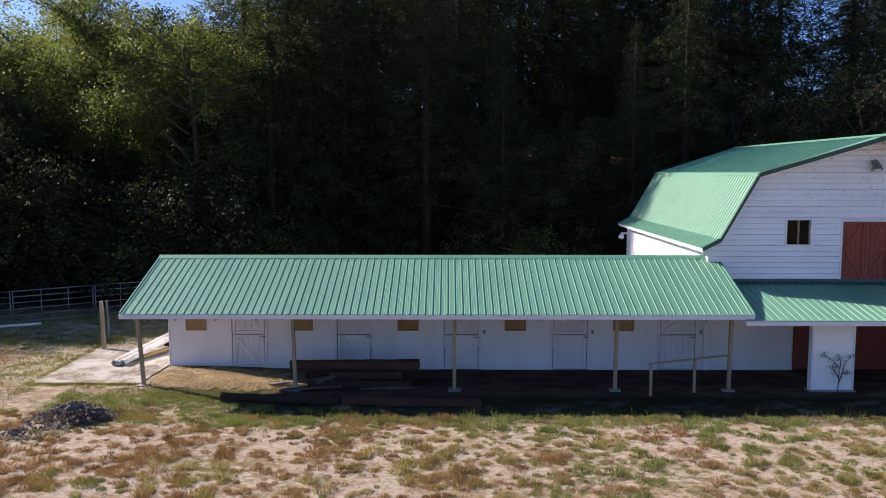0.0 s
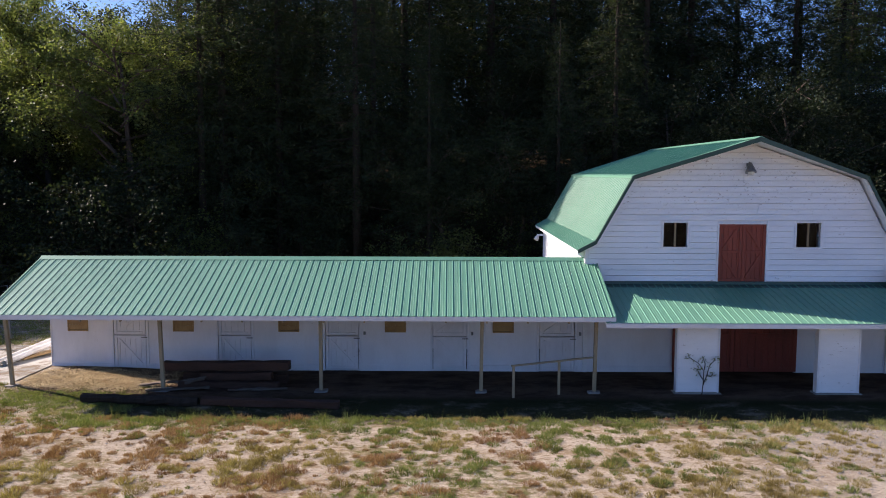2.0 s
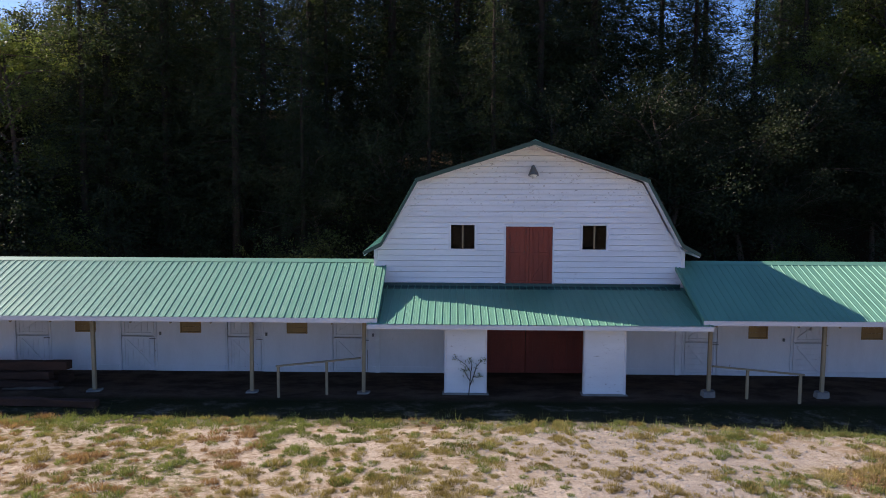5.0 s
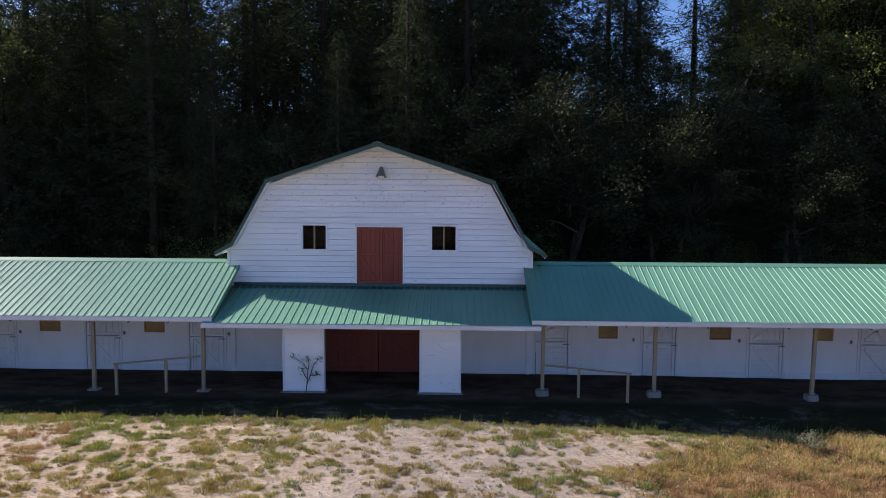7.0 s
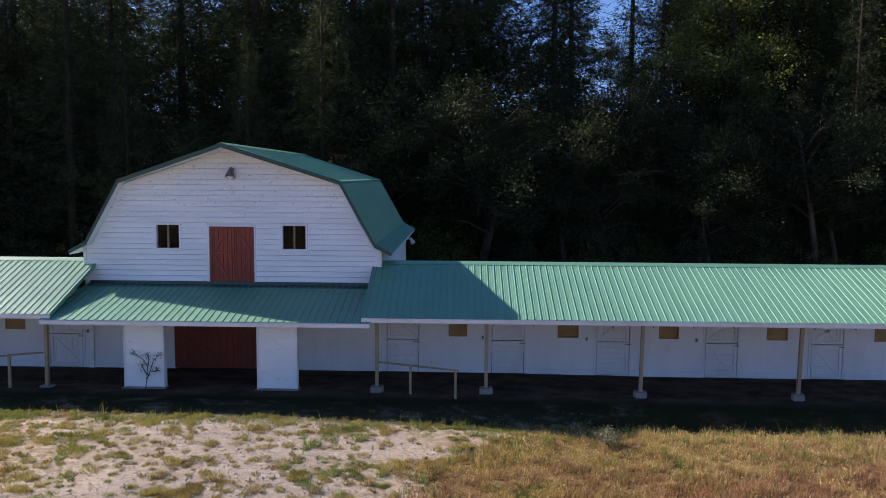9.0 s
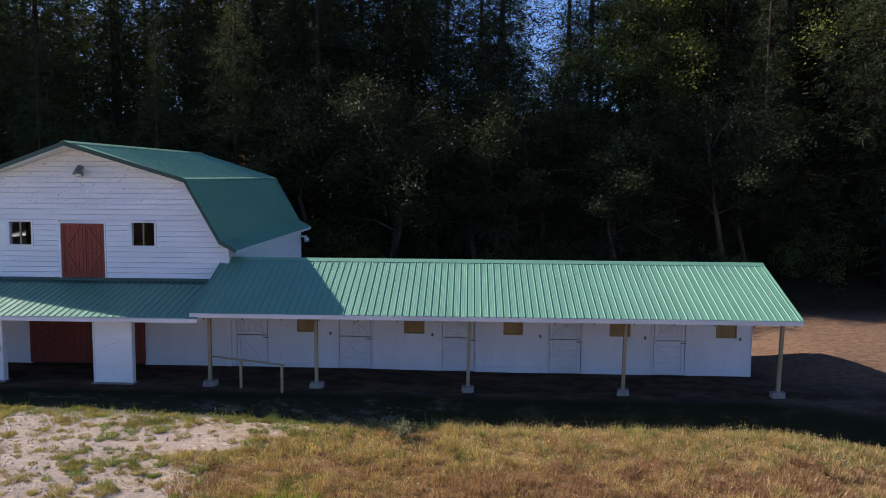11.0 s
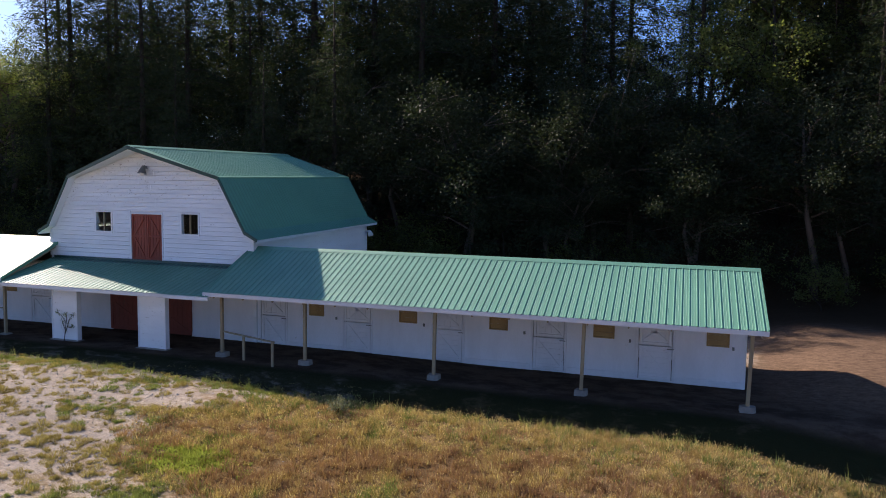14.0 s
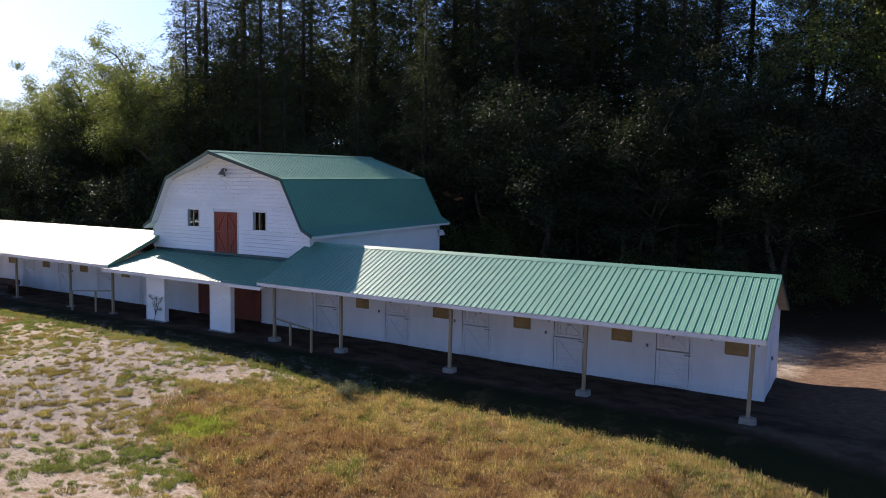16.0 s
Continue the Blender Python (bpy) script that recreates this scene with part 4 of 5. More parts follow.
def conifer(seed, height, spread, sprays, material, label, bare=0.12, thin=1.0, coarse=1.0):
    rng = np.random.default_rng(seed)
    bm = bmesh.new()
    r = 0.008 * height + 0.05
    tube(bm, [(0, 0, -0.6), (0.05, 0, height * 0.3), (0.0, 0.08, height * 0.7), (0, 0, height)], [r * 1.2, r * 0.9, r * 0.5, 0.02], 8)
    z = height * bare
    P, D, S = [], [], []
    while z < height * 0.985:
        f = z / height
        n = rng.integers(4, 7)
        a0 = rng.uniform(0, 6.3)
        for k in range(n):
            if rng.random() > thin:
                continue
            a = a0 + 2 * math.pi * k / n + rng.normal() * 0.25
            reach = spread * min(1.0, 1.45 * (1 - f) ** 0.8 + 0.06) * rng.uniform(0.55, 1.1)
            droop = -0.10 - 0.22 * (1 - f)
            o = np.array((math.cos(a), math.sin(a), 0))
            if reach > 1.2 and rng.random() < 0.35:
                tube(bm, [(0, 0, z), tuple(o * reach * 0.5 + (0, 0, z + droop * reach * 0.3)), tuple(o * reach * 0.95 + (0, 0, z + droop * reach))], [0.05, 0.03, 0.01], 4, False)
            m = max(4, int(sprays * reach / spread))
            t = rng.uniform(0.02, 1.0, m) ** 0.8
            side = np.cross(o, (0, 0, 1))
            off = rng.normal(size=m) * 0.16 * reach * (1.1 - t * 0.6)
            p = o * (t * reach)[:, None] + side * off[:, None] + np.stack([np.zeros(m), np.zeros(m), z + droop * reach * t ** 1.5 + rng.normal(size=m) * 0.22], 1)
            d = o + side * (np.sign(off) * rng.uniform(0.2, 0.9, m))[:, None] + rng.normal(size=(m, 3)) * 0.45 + (0, 0, -0.35)
            P.append(p), D.append(d), S.append(np.full(m, (0.34 + 0.10 * reach / spread) * coarse))
        z += height * rng.uniform(0.016, 0.030)
    P, D, S = np.concatenate(P), np.concatenate(D), np.concatenate(S)
    P, D, S = np.repeat(P, 5, 0), np.repeat(D, 5, 0), np.repeat(S, 5) * 0.71
    P = P + rng.normal(size=P.shape) * 0.15 * coarse
    D = D / np.linalg.norm(D, axis=1)[:, None] + rng.normal(size=D.shape) * 0.45
    D /= np.linalg.norm(D, axis=1)[:, None]
    E = np.cross(D, rng.normal(size=D.shape))
    E /= np.linalg.norm(E, axis=1)[:, None]
    S = (S * rng.uniform(0.6, 1.5, len(S)))[:, None]
    v = np.stack([P - D * S * 0.4, P + E * S * 0.092, P + D * S * 0.9, P - E * S * 0.092 + (0, 0, -0.02)], 1).reshape(-1, 3)
    i = np.arange(len(P))[:, None] * 4
    f = np.concatenate([i + [0, 1, 2], i + [0, 2, 3]], 1).reshape(-1, 3)
    return as_tree("conifer_tree", bm, BARK, cloud_mesh("crown", v, f, material), label)


def plant_woods():
    rnd = random.Random(11)
    oaks = [broadleaf(1, 15, 5.0, 24000, 0.12, LEAF_A, REDBARK, "leafy broadleaf tree on the wooded slope"),
            broadleaf(2, 13, 4.6, 22000, 0.125, LEAF_B, REDBARK, "madrone with pale leaning trunk on the wooded slope", 0.3, 0.12),
            broadleaf(3, 17, 4.8, 24000, 0.12, LEAF_A, BARK, "tall leafy tree on the wooded slope", 0.2, -0.06)]
    far_oaks = [broadleaf(11, 16, 5.2, 8000, 0.18, LEAF_A, BARK, "leafy tree high on the wooded slope", 0.2, 0.0, 12), broadleaf(12, 14, 5.0, 8000, 0.175, LEAF_B, BARK, "dark leafy tree high on the wooded slope", 0.2, 0.05, 12)]
    firs = [conifer(4, 30, 5.2, 30, NEEDLE, "tall dark fir on the wooded slope", 0.08),
            conifer(5, 27, 4.8, 30, NEEDLE, "dark fir with drooping boughs on the wooded slope", 0.06),
            conifer(6, 32, 4.4, 27, NEEDLE, "tall pine with a bare lower trunk", 0.22, 0.9)]
    far_firs = [conifer(14, 30, 5.6, 26, NEEDLE, "dark fir high on the wooded slope", 0.1, 1.0, 1.4), conifer(15, 33, 5.2, 26, NEEDLE, "tall fir high on the wooded slope", 0.15, 1.0, 1.4)]
    thin = conifer(9, 30, 3.6, 14, NEEDLE, "thin open pine with sky between its boughs", 0.3, 0.75)
    shrubs = [broadleaf(7, 4.6, 2.4, 4200, 0.105, LEAF_B, BARK, "shrub at the edge of the woods", 0.05),
              broadleaf(8, 3.4, 2.2, 4000, 0.10, LEAF_A, BARK, "bushy sapling at the edge of the woods", 0.02)]
    for s in shrubs:
        s["category"], s["group"] = "shrub", "woodland shrubs"
    used = set()

    def put(proto, x, y, s):
        m = pose(x, y, gz(x, y) - 0.1, 0, 0, rnd.uniform(0, 360))
        if proto.name not in used:
            used.add(proto.name)
            proto.matrix_basis = m
            proto.scale = (s, s, s)
        else:
            copy_thing(proto, m).scale = (s, s, s)

    rows = [(42, 4.6), (47, 4.6), (53, 5.0), (60, 5.6), (68, 6.0), (79, 7.0), (94, 12.0)]
    for j, (y, step) in enumerate(rows):
        x = -62 - j * 7 + rnd.uniform(0, step)
        while x < 70 + j * 8:
            xx, yy = x + rnd.uniform(-1.4, 1.4), y + rnd.uniform(-2.0, 2.0)
            left = 1 - (smoothstep(-12, -1, xx) if j < 2 else smoothstep(-15, -5, xx))
            gap = 27 < xx < 46
            if rnd.random() < left:
                if j < 6:
                    put(rnd.choice(oaks if j < 3 else far_oaks), xx, yy, rnd.uniform(0.95, 1.18) * (1 - 0.2 * (1 - smoothstep(-50, -34, xx))))
            elif gap:
                if j < 2:
                    if rnd.random() < 0.5:
                        put(oaks[1], xx, yy, rnd.uniform(0.85, 1.1))
                    else:
                        put(rnd.choice(firs), xx, yy, rnd.uniform(0.5, 0.62))
                elif j > 4:
                    put(far_oaks[1], xx, yy, rnd.uniform(0.75, 1.0))
                elif rnd.random() < 0.85:
                    put(rnd.choice((thin, thin, far_oaks[0], far_firs[0], far_firs[1])), xx, yy, rnd.uniform(0.72, 1.0))
            elif rnd.random() < (0.3, 0.7, 0.8, 0.85, 0.9, 0.9, 1.0)[j]:
                if j < 4 or rnd.random() < 0.88:
                    put(rnd.choice(firs if j < 2 else (*far_firs, *far_firs, thin)), xx, yy, rnd.uniform(0.8, 1.1) * (0.78 if xx < 14 and j < 2 else 1))
            else:
                put(oaks[1] if j < 2 else rnd.choice(far_oaks), xx, yy, rnd.uniform(0.8, 1.15))
            x += step * rnd.uniform(0.8, 1.2)
    for x, y in ((23.0, 40.0), (29.5, 39.6), (36.0, 40.1), (43.5, 41.0), (10.0, 39.0), (3.0, 39.4)):
        put(oaks[1] if x > 15 else firs[0], x, y, rnd.uniform(0.6, 0.9) if x > 15 else 0.5)
    for x, y, k in ((-9.5, 43.0, 0.95), (-12.6, 45.0, 0.9), (-6.4, 44.5, 1.0), (-10.8, 48.5, 1.05)):
        put(firs[0] if k < 1 else firs[1], x, y, k)
    for x, y, k in ((37.5, 53.0, 1.3), (41.5, 48.5, 1.2), (45.5, 52.0, 1.35), (49.5, 48.0, 1.25), (53.5, 51.0, 1.3)):
        put(oaks[0] if k > 1.25 else oaks[2], x, y, k)
    # added oaks, mostly out of view, that shade the corral
    for x, y in ((-25.5, 34.5), (-29.5, 34.0), (-33.5, 35.5), (-38.0, 35.0), (-43.0, 34.0)):
        put(rnd.choice(oaks), x, y, rnd.uniform(0.8, 0.95))
    # further unseen oaks added to keep the fence side in shade
    for i in range(8):
        put(rnd.choice(oaks), -64 + 4.6 * i + rnd.uniform(-1, 1), 37.5 + rnd.uniform(-2.0, 1.5), rnd.uniform(0.85, 1.1))
    for i in range(52):
        xx = -58 + i * 2.4 + rnd.uniform(-1, 1)
        put(rnd.choice(shrubs), xx, 38.9 + rnd.uniform(-0.8, 3.5), rnd.uniform(0.8, 1.35))
    for i in range(34):
        put(rnd.choice(shrubs), -60 + 1.5 * i + rnd.uniform(-1, 1), 37.6 + rnd.uniform(-1.0, 2.5), rnd.uniform(1.2, 1.9))

    for i in range(40):
        put(rnd.choice(shrubs), -62 + 1.35 * i + rnd.uniform(-1, 1), 50 + rnd.uniform(-4.0, 10.0), rnd.uniform(1.5, 2.2))

    for k, proto in enumerate((*oaks, *far_oaks, *firs, *far_firs, thin, *shrubs)):
        if proto.name not in used:
            put(proto, 44 + 3 * k, 60, 0.9)


plant_woods()


# ---- yard things ----
def post_stick(name, a, b, w, material, label, category, group=""):
    bm = bmesh.new()
    beam(bm, a, b, w, w, 0.006, up=(0, 1, 0))
    return single(name, bm, material, a, label, category, group)


def build_slab():
    rnd = random.Random(3)
    outline = [(-12.95, 21.75), (-9.62, 21.65), (-9.60, 24.2), (-9.75, 27.0), (-13.25, 27.1)]
    pts = []
    for (a, b), (c, d) in zip(outline, outline[1:] + outline[:1]):
        k = max(2, int(math.dist((a, b), (c, d)) / 0.35))
        pts += [(a + (c - a) * i / k + rnd.uniform(-0.04, 0.04), b + (d - b) * i / k + rnd.uniform(-0.04, 0.04)) for i in range(k)]
    bm = bmesh.new()
    prism(bm, pts, "z", 0.02, 0.15)
    tagged(single("slab", bm, CONCRETE, (-11.3, 24.4, 0.02), "old stained concrete slab beside the stable end", "slab"), kind="structure")


build_slab()


def build_pipes():
    for dx, r, lab in ((0.0, 0.105, "long white plastic pipe lying across the slab"), (0.26, 0.095, "white plastic pipe with a dirty end on the slab")):
        bm = bmesh.new()
        a, b = Vector((-11.36 + dx, 23.75 + dx * 0.3, 0.153 + r)), Vector((-10.62 + dx, 27.4 + dx * 0.2, 0.50 + r))
        tube(bm, [a, a * 0.5 + b * 0.5 + Vector((0, 0, 0.01)), b], [r] * 3, 16, False)
        tube(bm, [b, a * 0.5 + b * 0.5 + Vector((0, 0, 0.01)), a], [r - 0.012] * 3, 16, False)
        single("pipe", bm, PVC, a, lab, "pipe", "pipes on the slab", smooth=True)
    bm = bmesh.new()
    beam(bm, (-10.95, 24.6, 0.21), (-9.95, 27.0, 0.33), 0.22, 0.07, 0.006)
    single("plank", bm, TAN, (-10.4, 25.8, 0.17), "orange-brown plank propped under the pipes", "plank")
    bm = bmesh.new()
    box(bm, -10.9, -10.0, 26.85, 27.05, 0.151, 0.49, 0.01)
    single("block", bm, OLDWOOD, (-10.45, 26.95, 0.151), "timber block holding up the pipes", "timber")


build_pipes()
post_stick("fence_post", (-12.98, 26.42, 0.1), (-13.03, 26.42, 1.96), 0.11, POST, "square tan wooden post at the slab edge", "post", "yard posts")
post_stick("fence_post", (-13.72, 28.4, 0.1), (-13.78, 28.4, 1.68), 0.08, STEEL, "thin grey metal post behind the slab", "post", "yard posts")


def build_fence():
    d = Vector((0.79, 0.613, 0)).normalized()
    start = Vector((-27.2, 24.95, 0.0))
    for i in range(5):
        a = start + d * 3.35 * i
        fence = thing("corral_panel", (a.x, a.y, gz(a.x, a.y)), "grey tubular steel corral panel", "fence", "corral panels")
        z = gz(a.x, a.y)
        b = a + d * 3.25
        for h in (0.12, 0.42, 0.70, 0.98, 1.25, 1.50):
            bm = bmesh.new()
            tube(bm, [a + Vector((0, 0, z + h)), b + Vector((0, 0, z + h))], [0.022, 0.022], 8)
            part("rail", bm, STEEL, fence, smooth=True)
        for f, r in ((0.0, 0.026), (0.34, 0.018), (0.68, 0.018), (1.0, 0.026)):
            p = a + (b - a) * f
            bm = bmesh.new()
            tube(bm, [p + Vector((0, 0, z + (0.0 if f in (0.0, 1.0) else 0.12))), p + Vector((0, 0, z + 1.53))], [r, r], 8)
            part("upright", bm, STEEL, fence, smooth=True)
    bm = bmesh.new()
    tube(bm, [(-21.5, 29.4, 0.19), (-18.05, 31.1, 0.19)], [0.06, 0.06], 10)
    single("pipe", bm, PVC, (-19.8, 30.2, 0.13), "white pipe lying in the grass by the corral", "pipe", smooth=True)


build_fence()


def rough_log(name, a, b, r, material, label, seed, group, category="log"):
    rnd = random.Random(seed)
    a, b = Vector(a), Vector(b)
    k = max(6, int((b - a).length / 0.3))
    bm = bmesh.new()
    tube(bm, [a + (b - a) * i / k + Vector((0, rnd.uniform(-1, 1), rnd.uniform(-1, 1))) * r * 0.12 for i in range(k + 1)], [r * rnd.uniform(0.85, 1.1) for i in range(k + 1)], 11)
    for v in bm.verts:
        v.co += Vector((0, rnd.uniform(-1, 1), rnd.uniform(-1, 1))) * r * 0.12
    return single(name, bm, material, a, label, category, group)


def build_timber_pile():
    rough_log("log", (-6.62, 20.32, gz(-6.6, 20.3) + 0.12), (-3.2, 20.22, gz(-3.2, 20.2) + 0.11), 0.15, BARK, "dark bark-covered log lying at the porch edge", 1, "timber pile")
    rows = [("beam", (-3.1, 20.3), 0.10, (0.95, 20.12), 0.10, 0.26, 0.2, OLDWOOD, "long dark squared timber lying at the porch edge"),
            ("beam", (-5.05, 22.45), 0.53, (-0.92, 22.10), 0.66, 0.30, 0.26, OLDWOOD, "heavy reddish-brown beam on top of the timber pile"),
            ("beam", (-4.5, 22.75), 0.13, (-1.1, 22.55), 0.13, 0.28, 0.25, OLDWOOD, "dark squared timber at the bottom of the pile"),
            ("beam", (-3.75, 22.15), 0.30, (-1.45, 21.98), 0.36, 0.26, 0.22, OLDWOOD, "short weathered beam in the timber pile"),
            ("beam", (-4.4, 21.98), 0.10, (-1.2, 21.80), 0.10, 0.24, 0.19, OLDWOOD, "dark squared timber at the foot of the pile"),
            ("plank", (-5.6, 21.85), 0.05, (-3.6, 22.05), 0.24, 0.20, 0.045, PLANK, "grey weathered plank leaning on the timber pile"),
            ("plank", (-5.2, 21.35), 0.035, (-3.3, 21.55), 0.10, 0.16, 0.04, PLANK, "grey broken plank beside the timber pile"),
            ("plank", (-2.7, 21.50), 0.04, (-0.9, 21.62), 0.05, 0.18, 0.04, PLANK, "pale plank on the earth by the timber pile"),
            ("plank", (-4.1, 21.68), 0.17, (-3.2, 22.35), 0.40, 0.14, 0.05, PLANK, "splintered board across the timber pile")]
    for name, a, za, b, zb, w, h, m, lab in rows:
        bm = bmesh.new()
        beam(bm, (*a, gz(*a) + za), (*b, gz(*b) + zb), w, h, 0.012)
        bmesh.ops.subdivide_edges(bm, edges=[e for e in bm.edges if e.calc_length() > 0.6], cuts=7)
        rnd = random.Random(lab)
        for v in bm.verts:
            v.co += Vector((rnd.uniform(-1, 1), rnd.uniform(-1, 1), rnd.uniform(-1, 1))) * 0.02
        single(name, bm, m, (*a, gz(*a)), lab, "timber", "timber pile")


build_timber_pile()


def build_shards():
    """A heap of dark slates and rubble."""
    rng = np.random.default_rng(21)
    vs, fs = [], []
    def shard(c, s):
        q = Euler(rng.uniform(-0.9, 0.9, 3) + np.array((0, 0, rng.uniform(0, 6)))).to_matrix()
        k = len(vs)
        w, d, h = s * rng.uniform(0.5, 1.5), s * rng.uniform(0.12, 0.4), s * rng.uniform(0.05, 0.14)
        for x in (-w, w):
            for y in (-d, d):
                for z in (-h, h):
                    p = q @ Vector((x * rng.uniform(0.7, 1.1), y * rng.uniform(0.6, 1.1), z))
                    vs.append((c[0] + p.x, c[1] + p.y, c[2] + p.z))
        fs.extend(tuple(k + i for i in f) for f in ((0, 1, 3, 2), (4, 6, 7, 5), (0, 4, 5, 1), (2, 3, 7, 6), (0, 2, 6, 4), (1, 5, 7, 3)))
    for _ in range(1700):
        a, r = rng.uniform(0, 6.3), abs(rng.normal()) * 0.45
        x, y = -10.1 + 1.35 * r * math.cos(a), 18.75 + 0.95 * r * math.sin(a)
        shard((x, y, gz(x, y) + max(0.0, 0.48 * math.exp(-r * r * 2.2) - 0.03) * rng.uniform(0.6, 1.0)), rng.uniform(0.03, 0.085))
    for _ in range(350):
        x, y = -11.2 + rng.normal() * 0.7, 17.6 + rng.normal() * 0.45
        shard((x, y, gz(x, y) + 0.02), rng.uniform(0.03, 0.08))
    me = bpy.data.meshes.new("rubble_heap")
    me.from_pydata(vs, [], fs)
    me.materials.append(SLATE)
    tagged(new("rubble_heap", me), "heap of dark broken slate and rubble on dry grass", "rubble", kind="stuff")


build_shards()


def build_handrail(posts, rail, label):
    x, y = posts[0]
    hr = thing("handrail", (x, y, gz(x, y)), label, "handrail", "handrails")
    for i, (px, py) in enumerate(posts):
        t = (px - rail[0][0]) / (rail[1][0] - rail[0][0])
        top = rail[0][2] + t * (rail[1][2] - rail[0][2])
        bm = bmesh.new()
        beam(bm, (px, py, gz(px, py) - 0.05), (px, py, top - 0.02), 0.075, 0.075, 0.004, up=(0, 1, 0))
        part("post", bm, POST, hr)
    bm = bmesh.new()
    beam(bm, rail[0], rail[1], 0.08, 0.045, 0.004)
    part("rail", bm, POST, hr)


build_handrail([(6.05, 20.99), (7.46, 21.32)], ((5.98, 20.975, 0.96), (8.50, 21.44, 1.12)), "tan wooden handrail beside the stable porch")
build_handrail([(20.28, 21.26), (21.70, 20.89)], ((19.27, 21.46, 0.95), (21.80, 20.86, 0.86)), "tan wooden handrail sloping out from the stable porch")


def build_vine():
    rng = np.random.default_rng(8)
    vine = thing("climbing_shrub", (11.85, 21.35, 0.0), "sparse climbing shrub against the white pier", "shrub")
    bm, tips = bmesh.new(), []
    stems = [[(11.82, 21.36, -0.02), (11.86, 21.38, 0.35), (11.88, 21.42, 0.72), (11.72, 21.43, 0.95), (11.40, 21.45, 1.16)],
             [(11.86, 21.38, 0.30), (11.98, 21.40, 0.62), (12.05, 21.43, 0.88), (12.24, 21.44, 1.10)],
             [(11.86, 21.39, 0.45), (11.75, 21.42, 0.62), (11.68, 21.44, 0.78)],
             [(11.95, 21.40, 0.58), (12.1, 21.42, 0.55), (12.17, 21.44, 0.62)],
             [(11.90, 21.42, 0.75), (11.92, 21.43, 0.95), (11.86, 21.44, 1.08)]]
    for s in stems:
        tube(bm, s, [0.016 * (1 - 0.6 * i / len(s)) for i in range(len(s))], 6)
        for a, b in zip(s[1:], s[2:]):
            for _ in range(9):
                tips.append(np.array(a) + (np.array(b) - np.array(a)) * rng.uniform() + rng.normal(size=3) * (0.06, 0.025, 0.05))
        tips += [np.array(s[-1]) + rng.normal(size=3) * (0.07, 0.025, 0.05) for _ in range(22)]
    part("stem", bm, BARK, vine)
    v, f = leaf_quads(rng, np.array(tips), 0.05)
    me = cloud_mesh("leaves", v - np.array((11.85, 21.35, 0.0)), f, LEAF_A)
    ob = new("leaves", me)
    ob.parent = vine


build_vine()


def build_weed_bush(x, y, r, h, seed):
    """A low grey-green weed: many thin stems with small leaves."""
    rng = np.random.default_rng(seed)
    base = Vector((x, y, gz(x, y)))
    bush = thing("weed_bush", base, "pale grey-green weed bush at the shaded meadow edge", "shrub")
    bm, tips = bmesh.new(), []
    for _ in range(26):
        a, q = rng.uniform(0, 6.28), rng.random() ** 0.5
        top = base + Vector((r * q * math.cos(a), r * q * math.sin(a), h * rng.uniform(0.6, 1.1) * (1.1 - 0.5 * q)))
        mid = base.lerp(top, 0.5) + Vector((0, 0, 0.06))
        tube(bm, [base + Vector((0, 0, -0.03)), mid, top], [0.007, 0.005, 0.003], 4, False)
        for _ in range(26):
            tips.append(np.array(mid.lerp(top, rng.uniform(0, 1.05))) + rng.normal(size=3) * 0.035)
    part("stem", bm, BARK, bush)
    v, f = leaf_quads(rng, np.array(tips) - np.array(base), 0.045)
    ob = new("leaves", cloud_mesh("leaves", v, f, SAGE))
    ob.parent = bush


build_weed_bush(25.75, 17.95, 0.40, 0.48, 41)


# ---- grass, straw, stones ----
def patch(x, y, s, seed):
    return noise.noise((x * s, y * s, seed))


def in_meadow(x, y):
    return x - 20.9 - 2.1 * max(0, 14 - y) - 1.6 * max(0, y - 16.8) + 1.6 * patch(x, y, 0.7, 3.3)


def blades(name, tufts, width, material, label, seed):
    """Tapered blades from tufts of (root, height, heading, lean) rows, all in one mesh."""
    rng = np.random.default_rng(seed)
    q = np.concatenate(tufts)
    r, h, a, lean = q[:, :3], q[:, 3:4], q[:, 4], q[:, 5:6]
    out = np.stack([np.cos(a), np.sin(a), np.zeros(len(q))], 1)
    t = rng.uniform(0, math.pi, len(q))
    side = np.stack([np.cos(t), np.sin(t), np.zeros(len(q))], 1)
    w = width * rng.uniform(0.6, 1.4, len(q))[:, None]
    tip = r + out * h * lean + np.array((0, 0, 1.0)) * h
    v = np.stack([r - side * w, r + side * w, tip], 1).reshape(-1, 3)
    me = cloud_mesh(name, v, np.arange(len(v)).reshape(-1, 3), material)
    tagged(new(name, me), label, "grass", kind="stuff")


